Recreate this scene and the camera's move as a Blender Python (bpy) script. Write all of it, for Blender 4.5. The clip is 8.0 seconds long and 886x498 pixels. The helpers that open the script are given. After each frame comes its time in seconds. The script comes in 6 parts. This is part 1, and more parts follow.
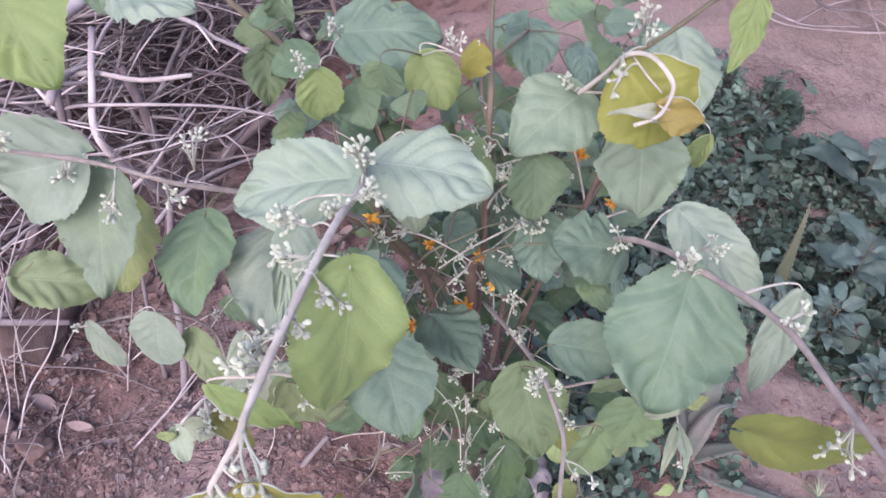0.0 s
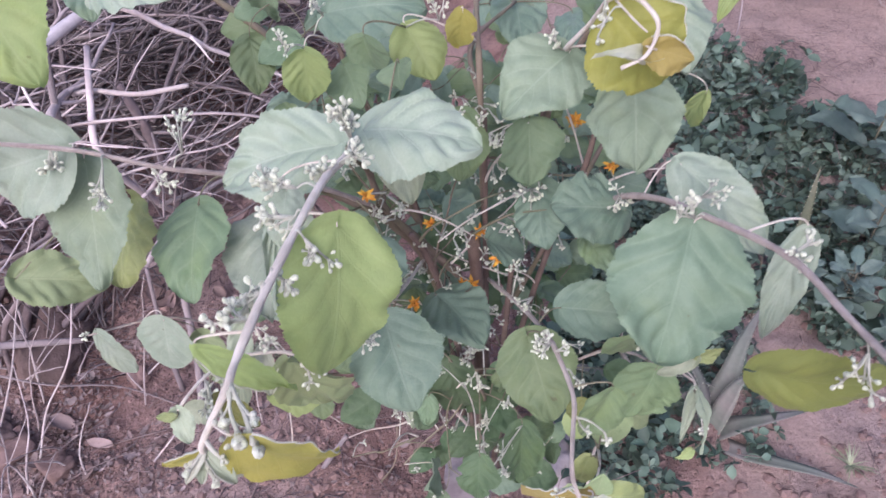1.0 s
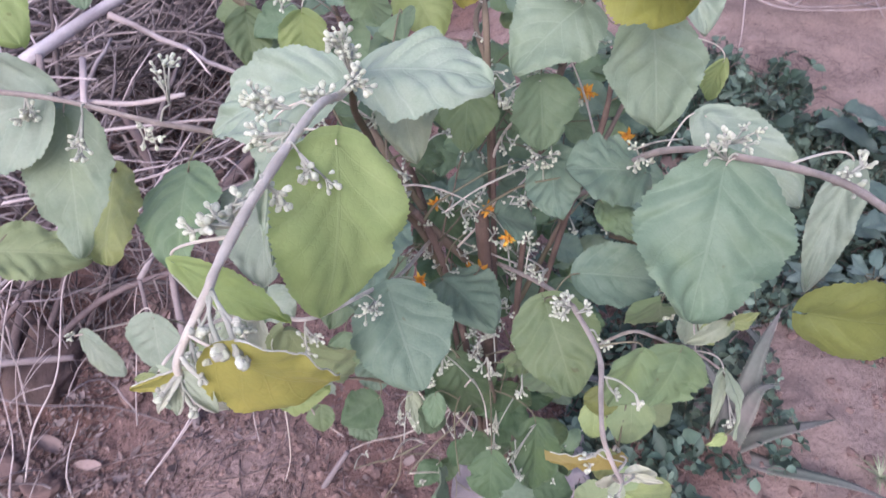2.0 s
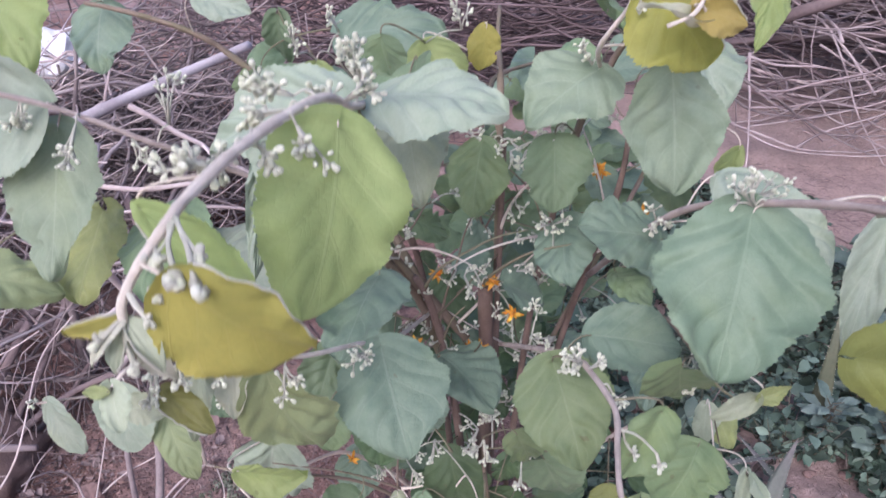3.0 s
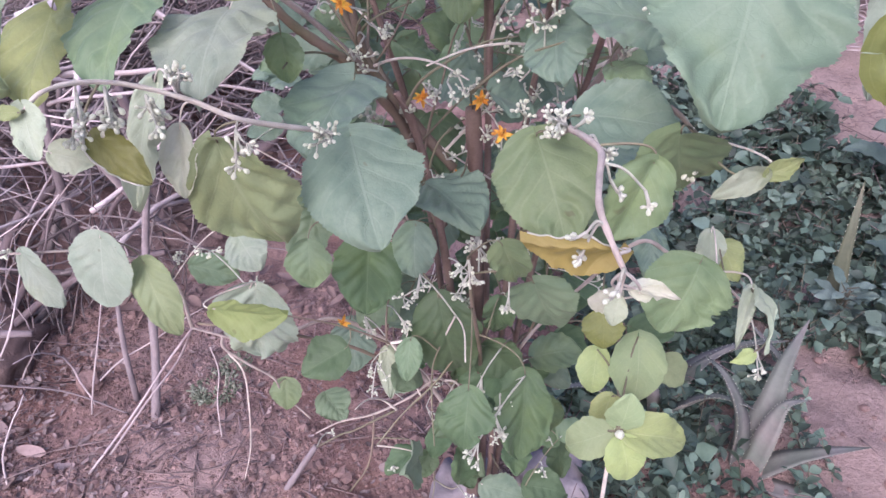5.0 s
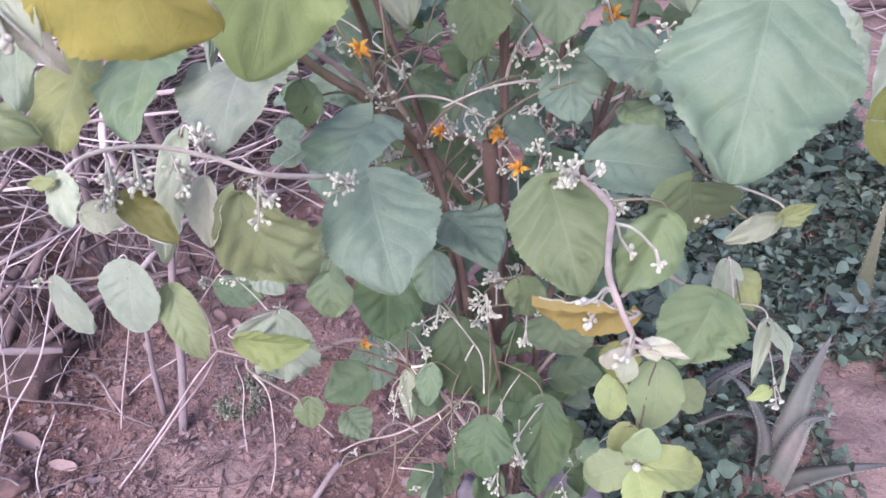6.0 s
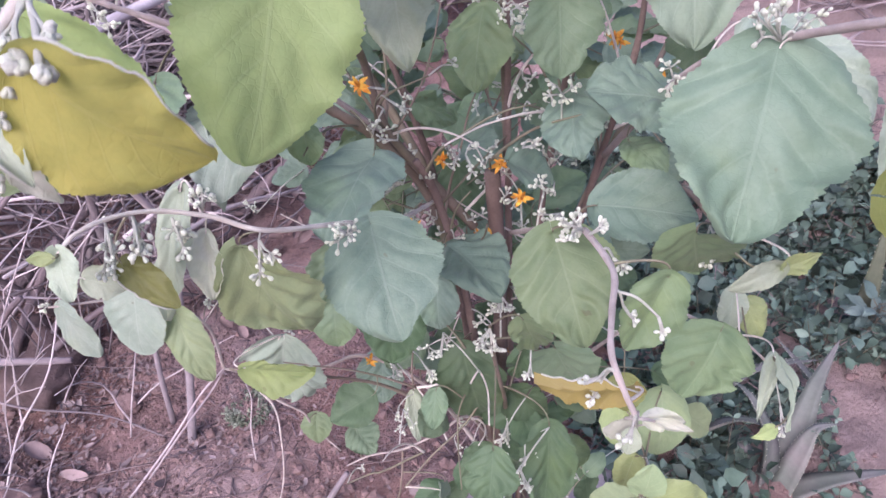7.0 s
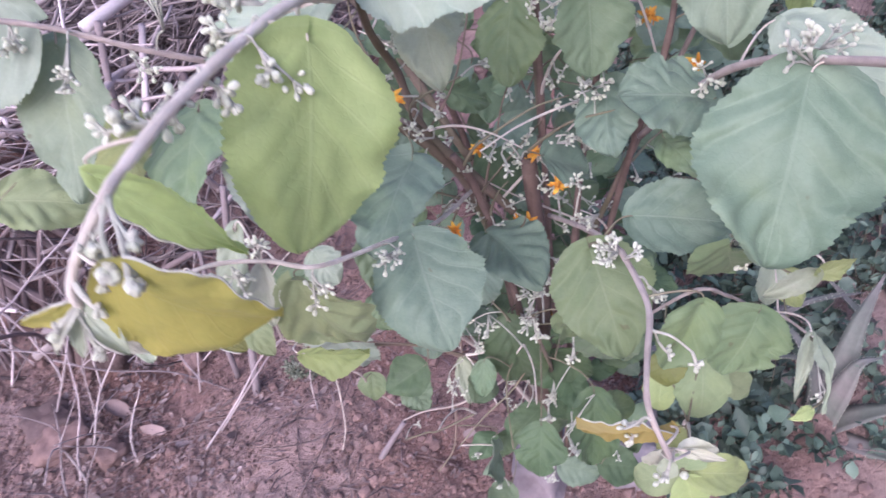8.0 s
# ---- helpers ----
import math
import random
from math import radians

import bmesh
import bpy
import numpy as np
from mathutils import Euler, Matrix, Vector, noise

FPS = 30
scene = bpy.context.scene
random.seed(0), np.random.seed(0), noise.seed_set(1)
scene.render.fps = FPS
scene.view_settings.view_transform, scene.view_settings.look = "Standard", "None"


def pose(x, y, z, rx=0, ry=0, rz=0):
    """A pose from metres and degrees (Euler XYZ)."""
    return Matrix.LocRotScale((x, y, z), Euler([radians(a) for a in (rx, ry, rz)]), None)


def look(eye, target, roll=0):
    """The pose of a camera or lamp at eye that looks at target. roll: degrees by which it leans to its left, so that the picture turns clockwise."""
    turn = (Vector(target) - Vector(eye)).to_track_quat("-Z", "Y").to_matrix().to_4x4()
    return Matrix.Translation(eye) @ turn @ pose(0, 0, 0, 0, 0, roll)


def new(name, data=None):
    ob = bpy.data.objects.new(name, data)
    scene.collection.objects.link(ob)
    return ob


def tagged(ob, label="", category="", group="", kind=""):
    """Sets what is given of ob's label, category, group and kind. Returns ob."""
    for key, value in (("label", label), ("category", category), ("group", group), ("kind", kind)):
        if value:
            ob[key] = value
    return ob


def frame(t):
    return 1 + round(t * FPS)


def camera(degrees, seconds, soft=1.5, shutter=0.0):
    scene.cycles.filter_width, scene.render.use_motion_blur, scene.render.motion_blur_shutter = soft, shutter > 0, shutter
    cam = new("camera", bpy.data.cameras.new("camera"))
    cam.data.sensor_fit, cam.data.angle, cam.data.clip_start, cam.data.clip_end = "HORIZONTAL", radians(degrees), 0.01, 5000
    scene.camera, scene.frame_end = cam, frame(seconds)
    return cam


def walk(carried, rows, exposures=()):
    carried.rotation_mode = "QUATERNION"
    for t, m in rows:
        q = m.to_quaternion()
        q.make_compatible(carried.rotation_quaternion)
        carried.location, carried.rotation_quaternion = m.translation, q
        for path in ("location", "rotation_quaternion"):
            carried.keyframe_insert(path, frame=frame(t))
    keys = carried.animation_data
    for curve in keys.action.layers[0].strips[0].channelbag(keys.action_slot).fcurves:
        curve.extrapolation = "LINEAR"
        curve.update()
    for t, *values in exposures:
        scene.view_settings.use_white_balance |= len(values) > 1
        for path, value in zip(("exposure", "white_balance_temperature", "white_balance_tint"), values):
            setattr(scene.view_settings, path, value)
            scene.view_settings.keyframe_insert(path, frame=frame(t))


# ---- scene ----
cam = camera(63.5, 8.0, soft=1.5, shutter=0.5)
PATH = [
    (0, (-0.003, 0.006, 1.301), (0.007, 1.436, -0.097), 0.3),
    (0.5, (0.007, -0.001, 1.283), (0.028, 1.434, -0.11), -1.8),
    (1, (0.011, -0.011, 1.267), (-0.019, 1.438, -0.112), -4.8),
    (1.2, (0.01, -0.013, 1.253), (-0.04, 1.427, -0.133), -5.4),
    (2.3, (-0.003, -0.02, 1.162), (0.001, 1.595, -0.017), -4.5),
    (2.5, (-0.003, -0.02, 1.147), (0.015, 1.665, 0.069), -3.4),
    (3, (-0.007, -0.026, 1.102), (-0.009, 1.722, 0.13), -1.1),
    (3.5, (-0.007, -0.03, 1.057), (-0.053, 1.717, 0.084), -1.6),
    (4, (0.002, -0.034, 1.009), (-0.033, 1.691, -0.004), -1.7),
    (4.5, (0.013, -0.039, 0.978), (-0.019, 1.658, -0.08), -1.6),
    (4.7, (0.016, -0.042, 0.972), (-0.019, 1.639, -0.11), -1.9),
    (5.8, (0.021, -0.038, 1.003), (-0.073, 1.618, -0.114), -2.9),
    (6, (0.023, -0.035, 1.008), (-0.083, 1.63, -0.095), -3.7),
    (6.5, (0.025, -0.022, 1.027), (-0.072, 1.645, -0.073), -3.8),
    (7, (0.027, -0.008, 1.043), (-0.098, 1.631, -0.098), -4.8),
    (7.5, (0.037, 0.012, 1.072), (-0.131, 1.576, -0.163), -7.4),
    (8, (0.033, 0.019, 1.115), (-0.221, 1.503, -0.202), -11.4),
]
walk(cam, [(t, look(eye, target, roll)) for t, eye, target, roll in PATH], [(0.0, 0.76, 5620, 25), (1.2, 0.74, 5620, 25), (2.5, 0.72, 5600, 24), (4.0, 0.78, 5620, 27), (4.5, 0.94, 5620, 29), (6.5, 1.03, 5580, 31), (8.0, 0.92, 5520, 32)])

# ---- light: bright overcast day, no hard shadows ----
SUN_TURN, SUN_UP = radians(200), radians(44)
world = bpy.data.worlds.new("overcast_sky")
scene.world = world
world.use_nodes = True
wn = world.node_tree.nodes
sky = wn.new("ShaderNodeTexSky")
sky.sky_type, sky.sun_disc = "NISHITA", False
sky.sun_elevation, sky.sun_rotation = SUN_UP, SUN_TURN
sky.air_density, sky.dust_density, sky.ozone_density = 1.0, 5.0, 0.6
wn["Background"].inputs["Strength"].default_value = 0.15
world.node_tree.links.new(sky.outputs["Color"], wn["Background"].inputs["Color"])
sun = new("sun", bpy.data.lights.new("sun", "SUN"))
sun.data.energy, sun.data.angle, sun.data.color = 0.75, radians(40), (1.0, 0.97, 0.93)
sun.matrix_world = look((0, 0, 5), (math.sin(SUN_TURN) * -5 / math.tan(SUN_UP), math.cos(SUN_TURN) * -5 / math.tan(SUN_UP), 0))


# ---- materials ----
class Nodes:
    """A small wrapper to write node graphs in a few lines."""

    def __init__(self, name):
        self.mat = bpy.data.materials.new(name)
        self.mat.use_nodes = True
        self.tree = self.mat.node_tree
        self.bsdf = self.tree.nodes["Principled BSDF"]
        self.out = self.tree.nodes["Material Output"]

    def put(self, socket, value):
        if isinstance(value, bpy.types.NodeSocket):
            self.tree.links.new(value, socket)
        else:
            socket.default_value = value

    def add(self, kind, out=0, **inputs):
        node = self.tree.nodes.new(kind)
        for key, value in inputs.items():
            self.put(node.inputs[int(key[1:]) if key[0] == "i" and key[1:].isdigit() else key.replace("_", " ")], value)
        return node.outputs[out] if out is not None else node

    def maths(self, op, a, b=0.0, c=0.0):
        node = self.tree.nodes.new("ShaderNodeMath")
        node.operation = op
        for k, v in enumerate((a, b, c)):
            self.put(node.inputs[k], v)
        return node.outputs[0]

    def mix(self, fac, a, b):
        node = self.tree.nodes.new("ShaderNodeMix")
        node.data_type = "RGBA"
        for k, v in ((0, fac), (6, a), (7, b)):
            self.put(node.inputs[k], v)
        return node.outputs[2]

    def ramp(self, fac, lo, hi, smooth=True):
        node = self.tree.nodes.new("ShaderNodeMapRange")
        node.interpolation_type = "SMOOTHSTEP" if smooth else "LINEAR"
        for k, v in ((0, fac), (1, lo), (2, hi)):
            self.put(node.inputs[k], v)
        return node.outputs[0]

    def noise(self, vector, scale, detail=3.0, rough=0.55):
        return self.add("ShaderNodeTexNoise", Vector=vector, Scale=scale, Detail=detail, Roughness=rough)

    def bump(self, height, strength, distance):
        self.put(self.bsdf.inputs["Normal"], self.add("ShaderNodeBump", Height=height, Strength=strength, Distance=distance))


def rgb(r, g, b):
    return (r, g, b, 1.0)


def leaf_material(name, base, vein, blotch, glow, thin=0.3):
    """A felted leaf: veins by the leaf's own u and v, blotches, and light that comes through the blade."""
    n = Nodes(name)
    uv = n.add("ShaderNodeUVMap")
    sep = n.add("ShaderNodeSeparateXYZ", out=None, Vector=uv)
    a = n.maths("MULTIPLY", n.maths("ABSOLUTE", n.maths("SUBTRACT", sep.outputs[0], 0.5)), 2.0)
    s = n.maths("MULTIPLY", n.maths("SUBTRACT", sep.outputs[1], n.maths("MULTIPLY", a, 0.42)), 4.8)
    side = n.ramp(n.maths("ABSOLUTE", n.maths("SUBTRACT", n.maths("FRACT", s), 0.5)), 0.07, 0.0)
    mid = n.ramp(a, 0.035, 0.008)
    veins = n.maths("MAXIMUM", n.maths("MULTIPLY", side, 0.7), mid)
    geo = n.add("ShaderNodeNewGeometry")
    info = n.add("ShaderNodeObjectInfo", out=None)
    coarse = n.ramp(n.noise(geo, 34.0, 5.0, 0.65), 0.36, 0.66)
    fine = n.noise(geo, 420.0, 3.0, 0.7)
    colour = n.mix(n.maths("MULTIPLY", coarse, 0.85), rgb(*base), rgb(*blotch))
    colour = n.mix(n.maths("MULTIPLY", n.ramp(n.noise(geo, 13.0, 3.0), 0.5, 0.75), 0.35), colour, rgb(*glow))
    colour = n.mix(n.maths("MULTIPLY", veins, 0.28), colour, rgb(*vein))
    cells = n.tree.nodes.new("ShaderNodeTexVoronoi")
    cells.feature = "DISTANCE_TO_EDGE"
    n.put(cells.inputs["Vector"], n.add("ShaderNodeVectorMath", Vector=geo, i1=n.mix(0.995, n.add("ShaderNodeTexNoise", out=1, Vector=geo, Scale=90.0), rgb(0, 0, 0))))
    n.put(cells.inputs["Scale"], 210.0)
    net = n.ramp(cells.outputs["Distance"], 0.0, 0.12)
    colour = n.mix(n.maths("MULTIPLY", n.maths("SUBTRACT", 1.0, net), 0.13), colour, rgb(*blotch))
    tone = n.add("ShaderNodeHueSaturation", Color=colour, Hue=n.maths("ADD", n.maths("MULTIPLY", info.outputs["Random"], 0.024), 0.488),
                 Value=n.maths("ADD", n.maths("MULTIPLY", info.outputs["Random"], 0.3), n.maths("ADD", n.maths("MULTIPLY", fine, 0.25), 0.74)))
    spots = n.ramp(n.noise(geo, 60.0, 2.0), 0.73, 0.78)
    tone = n.mix(n.maths("MULTIPLY", spots, 0.5), tone, rgb(0.11, 0.085, 0.05))
    n.put(n.bsdf.inputs["Base Color"], tone)
    n.put(n.bsdf.inputs["Roughness"], 0.55)
    n.put(n.bsdf.inputs["Specular IOR Level"], 0.32)
    n.put(n.bsdf.inputs["Sheen Weight"], 0.06)
    n.put(n.bsdf.inputs["Sheen Roughness"], 0.5)
    n.bump(n.maths("ADD", n.maths("MULTIPLY", fine, 0.6), n.maths("ADD", n.maths("MULTIPLY", net, 0.3), n.maths("MULTIPLY", veins, -0.7))), 0.4, 0.0007)
    through_light = n.add("ShaderNodeBsdfTranslucent", Color=n.mix(0.55, tone, rgb(*glow)))
    n.put(n.out.inputs["Surface"], n.add("ShaderNodeMixShader", i0=thin, i1=n.bsdf.outputs[0], i2=through_light))
    return n.mat


def plain_material(name, base, other, scale, rough=0.8, fine=300.0, depth=0.001, vary=0.3, strength=0.5):
    """A rough natural surface with stains and grain."""
    n = Nodes(name)
    geo = n.add("ShaderNodeNewGeometry")
    info = n.add("ShaderNodeObjectInfo", out=None)
    island = n.add("ShaderNodeNewGeometry", out=None).outputs["Random Per Island"]
    big, small = n.noise(geo, scale, 4.0), n.noise(geo, fine, 4.0, 0.7)
    chance = n.maths("FRACT", n.maths("ADD", island, info.outputs["Random"]))
    colour = n.mix(n.ramp(big, 0.35, 0.68), rgb(*base), rgb(*other))
    value = n.maths("ADD", n.maths("MULTIPLY", chance, vary), n.maths("ADD", n.maths("MULTIPLY", small, 0.5), 0.75 - vary / 2))
    n.put(n.bsdf.inputs["Base Color"], n.add("ShaderNodeHueSaturation", Color=colour, Value=value))
    n.put(n.bsdf.inputs["Roughness"], rough)
    n.put(n.bsdf.inputs["Specular IOR Level"], 0.25)
    n.bump(small, strength, depth)
    return n.mat


def felt_material(name, base, other, scale, thin=0.3):
    """Woolly felt: matt, softly lit through its hairs, with a fuzzy relief."""
    n = Nodes(name)
    geo = n.add("ShaderNodeNewGeometry")
    info = n.add("ShaderNodeObjectInfo", out=None)
    big, hair = n.noise(geo, scale, 3.0), n.noise(geo, 1500.0, 3.0, 0.8)
    colour = n.mix(n.ramp(big, 0.35, 0.65), rgb(*base), rgb(*other))
    value = n.maths("ADD", n.maths("MULTIPLY", info.outputs["Random"], 0.25), n.maths("ADD", n.maths("MULTIPLY", hair, 0.5), 0.65))
    tone = n.add("ShaderNodeHueSaturation", Color=colour, Value=value)
    n.put(n.bsdf.inputs["Base Color"], tone)
    n.put(n.bsdf.inputs["Roughness"], 1.0)
    n.put(n.bsdf.inputs["Specular IOR Level"], 0.05)
    n.put(n.bsdf.inputs["Sheen Weight"], 0.2)
    n.put(n.bsdf.inputs["Sheen Roughness"], 0.6)
    n.bump(hair, 0.8, 0.0012)
    n.put(n.out.inputs["Surface"], n.add("ShaderNodeMixShader", i0=thin, i1=n.bsdf.outputs[0], i2=n.add("ShaderNodeBsdfTranslucent", Color=tone)))
    return n.mat


def soil_material():
    n = Nodes("soil")
    geo = n.add("ShaderNodeNewGeometry")
    big, mid, fine = n.noise(geo, 2.2, 4.0), n.noise(geo, 16.0, 5.0, 0.65), n.noise(geo, 130.0, 5.0, 0.7)
    colour = n.mix(n.ramp(big, 0.38, 0.66), rgb(0.255, 0.153, 0.13), rgb(0.345, 0.252, 0.235))
    colour = n.mix(n.maths("MULTIPLY", n.ramp(mid, 0.48, 0.68), 0.7), colour, rgb(0.1, 0.065, 0.06))
    split = n.add("ShaderNodeSeparateXYZ", out=None, Vector=geo)
    trodden = n.ramp(n.maths("ADD", split.outputs[0], n.maths("ADD", n.maths("MULTIPLY", n.noise(geo, 5.0, 4.0), 0.4), n.maths("MULTIPLY", n.noise(geo, 0.5, 3.0), 0.9))), 0.8, 1.15)
    trodden = n.maths("MULTIPLY", trodden, n.ramp(n.maths("ADD", split.outputs[1], n.maths("MULTIPLY", n.noise(geo, 1.3, 4.0), 0.9)), -0.1, 0.55))
    colour = n.mix(n.maths("MULTIPLY", trodden, 0.75), colour, rgb(0.36, 0.28, 0.258))
    off = n.add("ShaderNodeVectorMath", out=None, Vector=geo, i1=(0.46, -0.7, 0.0))
    reach = n.tree.nodes.new("ShaderNodeVectorMath")
    reach.operation = "LENGTH"
    n.put(reach.inputs[0], off.outputs[0])
    dust = n.ramp(n.maths("ADD", reach.outputs["Value"], n.maths("MULTIPLY", n.noise(geo, 9.0, 5.0, 0.65), 0.3)), 0.43, 0.24)
    colour = n.mix(n.maths("MULTIPLY", dust, 0.75), colour, rgb(0.5, 0.375, 0.345))
    grit = n.add("ShaderNodeTexVoronoi", Vector=geo, Scale=160.0)
    colour = n.mix(n.maths("MULTIPLY", n.ramp(grit, 0.22, 0.1), 0.35), colour, rgb(0.36, 0.3, 0.28))
    value = n.maths("ADD", n.maths("MULTIPLY", fine, 0.9), 0.55)
    n.put(n.bsdf.inputs["Base Color"], n.add("ShaderNodeHueSaturation", Color=colour, Value=value))
    n.put(n.bsdf.inputs["Roughness"], 0.95)
    n.put(n.bsdf.inputs["Specular IOR Level"], 0.15)
    crumb = n.noise(geo, 420.0, 4.0, 0.7)
    n.bump(n.maths("ADD", n.maths("ADD", n.maths("MULTIPLY", mid, 1.4), fine), n.maths("MULTIPLY", crumb, 0.5)), 1.0, 0.009)
    return n.mat


LEAF = {
    "pale": leaf_material("leaf_pale", (0.305, 0.365, 0.28), (0.42, 0.475, 0.38), (0.235, 0.3, 0.222), (0.38, 0.43, 0.25), 0.24),
    "mint": leaf_material("leaf_mint", (0.37, 0.425, 0.31), (0.48, 0.52, 0.4), (0.3, 0.36, 0.25), (0.42, 0.46, 0.26), 0.3),
    "blue": leaf_material("leaf_blue_green", (0.184, 0.258, 0.186), (0.29, 0.36, 0.285), (0.124, 0.19, 0.142), (0.22, 0.31, 0.14), 0.22),
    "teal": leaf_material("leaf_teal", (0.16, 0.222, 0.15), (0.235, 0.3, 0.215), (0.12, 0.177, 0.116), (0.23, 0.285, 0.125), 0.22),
    # Deep green darkened further: shade low in the shrub put into the colour.
    "deep": leaf_material("leaf_deep_green_shade", (0.092, 0.147, 0.073), (0.165, 0.22, 0.13), (0.067, 0.112, 0.056), (0.16, 0.23, 0.066), 0.24),
    "fresh": leaf_material("leaf_fresh_green", (0.265, 0.335, 0.172), (0.41, 0.46, 0.29), (0.235, 0.31, 0.16), (0.38, 0.44, 0.17), 0.32),
    "green": leaf_material("leaf_green", (0.175, 0.248, 0.147), (0.29, 0.355, 0.23), (0.127, 0.195, 0.114), (0.27, 0.365, 0.125), 0.28),
    "lime2": leaf_material("leaf_light_green", (0.172, 0.232, 0.118), (0.275, 0.335, 0.195), (0.132, 0.19, 0.096), (0.27, 0.34, 0.115), 0.3),
    "sage": leaf_material("leaf_sage", (0.24, 0.302, 0.212), (0.35, 0.41, 0.31), (0.19, 0.25, 0.168), (0.31, 0.375, 0.19), 0.26),
    "mustard": leaf_material("leaf_mustard", (0.33, 0.325, 0.075), (0.42, 0.41, 0.13), (0.25, 0.26, 0.06), (0.46, 0.44, 0.08), 0.42),
    "lime": leaf_material("leaf_lime", (0.365, 0.465, 0.185), (0.43, 0.52, 0.26), (0.295, 0.39, 0.155), (0.5, 0.6, 0.17), 0.5),
    "white": leaf_material("leaf_white_felt", (0.5, 0.51, 0.42), (0.6, 0.6, 0.52), (0.42, 0.45, 0.33), (0.5, 0.52, 0.3), 0.22),
    "yellow": leaf_material("leaf_yellow", (0.5, 0.475, 0.115), (0.53, 0.51, 0.18), (0.38, 0.385, 0.1), (0.58, 0.55, 0.11), 0.5),
    "ochre": leaf_material("leaf_ochre", (0.36, 0.295, 0.09), (0.46, 0.39, 0.17), (0.3, 0.25, 0.08), (0.46, 0.38, 0.09), 0.38),
    "olive": leaf_material("leaf_olive", (0.15, 0.165, 0.047), (0.2, 0.215, 0.08), (0.118, 0.134, 0.04), (0.2, 0.21, 0.045), 0.24),
    "young": leaf_material("leaf_young_lime", (0.31, 0.37, 0.145), (0.44, 0.48, 0.28), (0.24, 0.3, 0.13), (0.38, 0.43, 0.15), 0.28),
}
FELT = felt_material("white_felt", (0.6, 0.6, 0.52), (0.48, 0.5, 0.4), 60.0, 0.25)
BUD = felt_material("bud_felt", (0.82, 0.84, 0.71), (0.7, 0.74, 0.58), 200.0, 0.35)
TWIG = felt_material("young_twig", (0.8, 0.745, 0.65), (0.64, 0.585, 0.5), 60.0, 0.2)
ROSETWIG = felt_material("rosy_buff_twig", (0.56, 0.485, 0.425), (0.43, 0.365, 0.315), 60.0, 0.2)
PINKTWIG = felt_material("pinkish_twig", (0.43, 0.365, 0.325), (0.32, 0.27, 0.24), 60.0, 0.15)
PETIOLE = plain_material("leaf_stalk", (0.2, 0.195, 0.125), (0.15, 0.13, 0.09), 40.0, 0.85, 900.0, 0.0006, 0.3)
BARK = plain_material("red_brown_bark", (0.222, 0.16, 0.133), (0.145, 0.107, 0.088), 22.0, 0.85, 350.0, 0.002, 0.3, 0.8)
DARKTWIG = plain_material("brown_twig", (0.205, 0.16, 0.125), (0.15, 0.135, 0.085), 22.0, 0.75, 350.0, 0.001, 0.2)
PETAL = plain_material("orange_petal", (0.56, 0.2, 0.02), (0.72, 0.45, 0.06), 160.0, 0.6, 900.0, 0.0003, 0.5)
PISTIL = plain_material("flower_heart", (0.45, 0.14, 0.02), (0.6, 0.3, 0.05), 200.0, 0.7)
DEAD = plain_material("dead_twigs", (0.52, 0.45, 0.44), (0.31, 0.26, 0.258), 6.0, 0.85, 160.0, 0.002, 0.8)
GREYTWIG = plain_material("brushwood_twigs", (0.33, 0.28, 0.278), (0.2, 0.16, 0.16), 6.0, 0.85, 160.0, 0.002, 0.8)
# Inner brushwood's shade is in this dark colour; bark crumbs share it.
SHADE_BARK = plain_material("inner_shade_and_bark", (0.17, 0.13, 0.135), (0.1, 0.075, 0.075), 5.0, 0.9, 120.0, 0.003, 0.6)
STICK = plain_material("weathered_stick", (0.26, 0.22, 0.222), (0.18, 0.148, 0.15), 7.0, 0.85, 160.0, 0.003, 0.2, 0.8)
# Darker copy of the dead twigs: shade inside the left heap as colour.
SHADED = plain_material("inner_shade_twigs", (0.28, 0.238, 0.23), (0.13, 0.104, 0.103), 5.0, 0.85, 120.0, 0.003, 0.9)
LOG = plain_material("brushwood_logs", (0.23, 0.18, 0.178), (0.14, 0.106, 0.106), 4.0, 0.85, 90.0, 0.004, 0.4, 0.8)
DEAD_PALE = plain_material("bleached_stick", (0.52, 0.46, 0.44), (0.4, 0.34, 0.33), 9.0, 0.85, 160.0, 0.002, 0.2)
PIPE = plain_material("peeled_pole", (0.5, 0.46, 0.47), (0.34, 0.3, 0.31), 7.0, 0.6, 200.0, 0.0008, 0.1, 0.4)
SOIL = soil_material()
CLOD = plain_material("clods", (0.215, 0.145, 0.128), (0.165, 0.11, 0.1), 12.0, 0.95, 160.0, 0.003, 0.3)
CRUMB = plain_material("crumbs", (0.27, 0.185, 0.165), (0.15, 0.1, 0.09), 20.0, 0.95, 300.0, 0.001, 1.1)
LITTER = plain_material("leaf_litter", (0.235, 0.18, 0.17), (0.15, 0.108, 0.102), 30.0, 0.9, 260.0, 0.001, 0.7)
CHIP = plain_material("pale_chips", (0.27, 0.215, 0.205), (0.17, 0.128, 0.12), 30.0, 0.9, 260.0, 0.001, 0.8)
DEADLEAF = plain_material("dead_leaf_brown", (0.225, 0.16, 0.145), (0.135, 0.095, 0.088), 25.0, 0.8, 200.0, 0.0015, 0.7)
BLEACHED = plain_material("bleached_leaf", (0.28, 0.21, 0.195), (0.19, 0.138, 0.126), 25.0, 0.85, 200.0, 0.0015, 0.6)
STONE = plain_material("stone", (0.12, 0.085, 0.08), (0.08, 0.06, 0.058), 8.0, 0.85, 90.0, 0.004, 0.2)
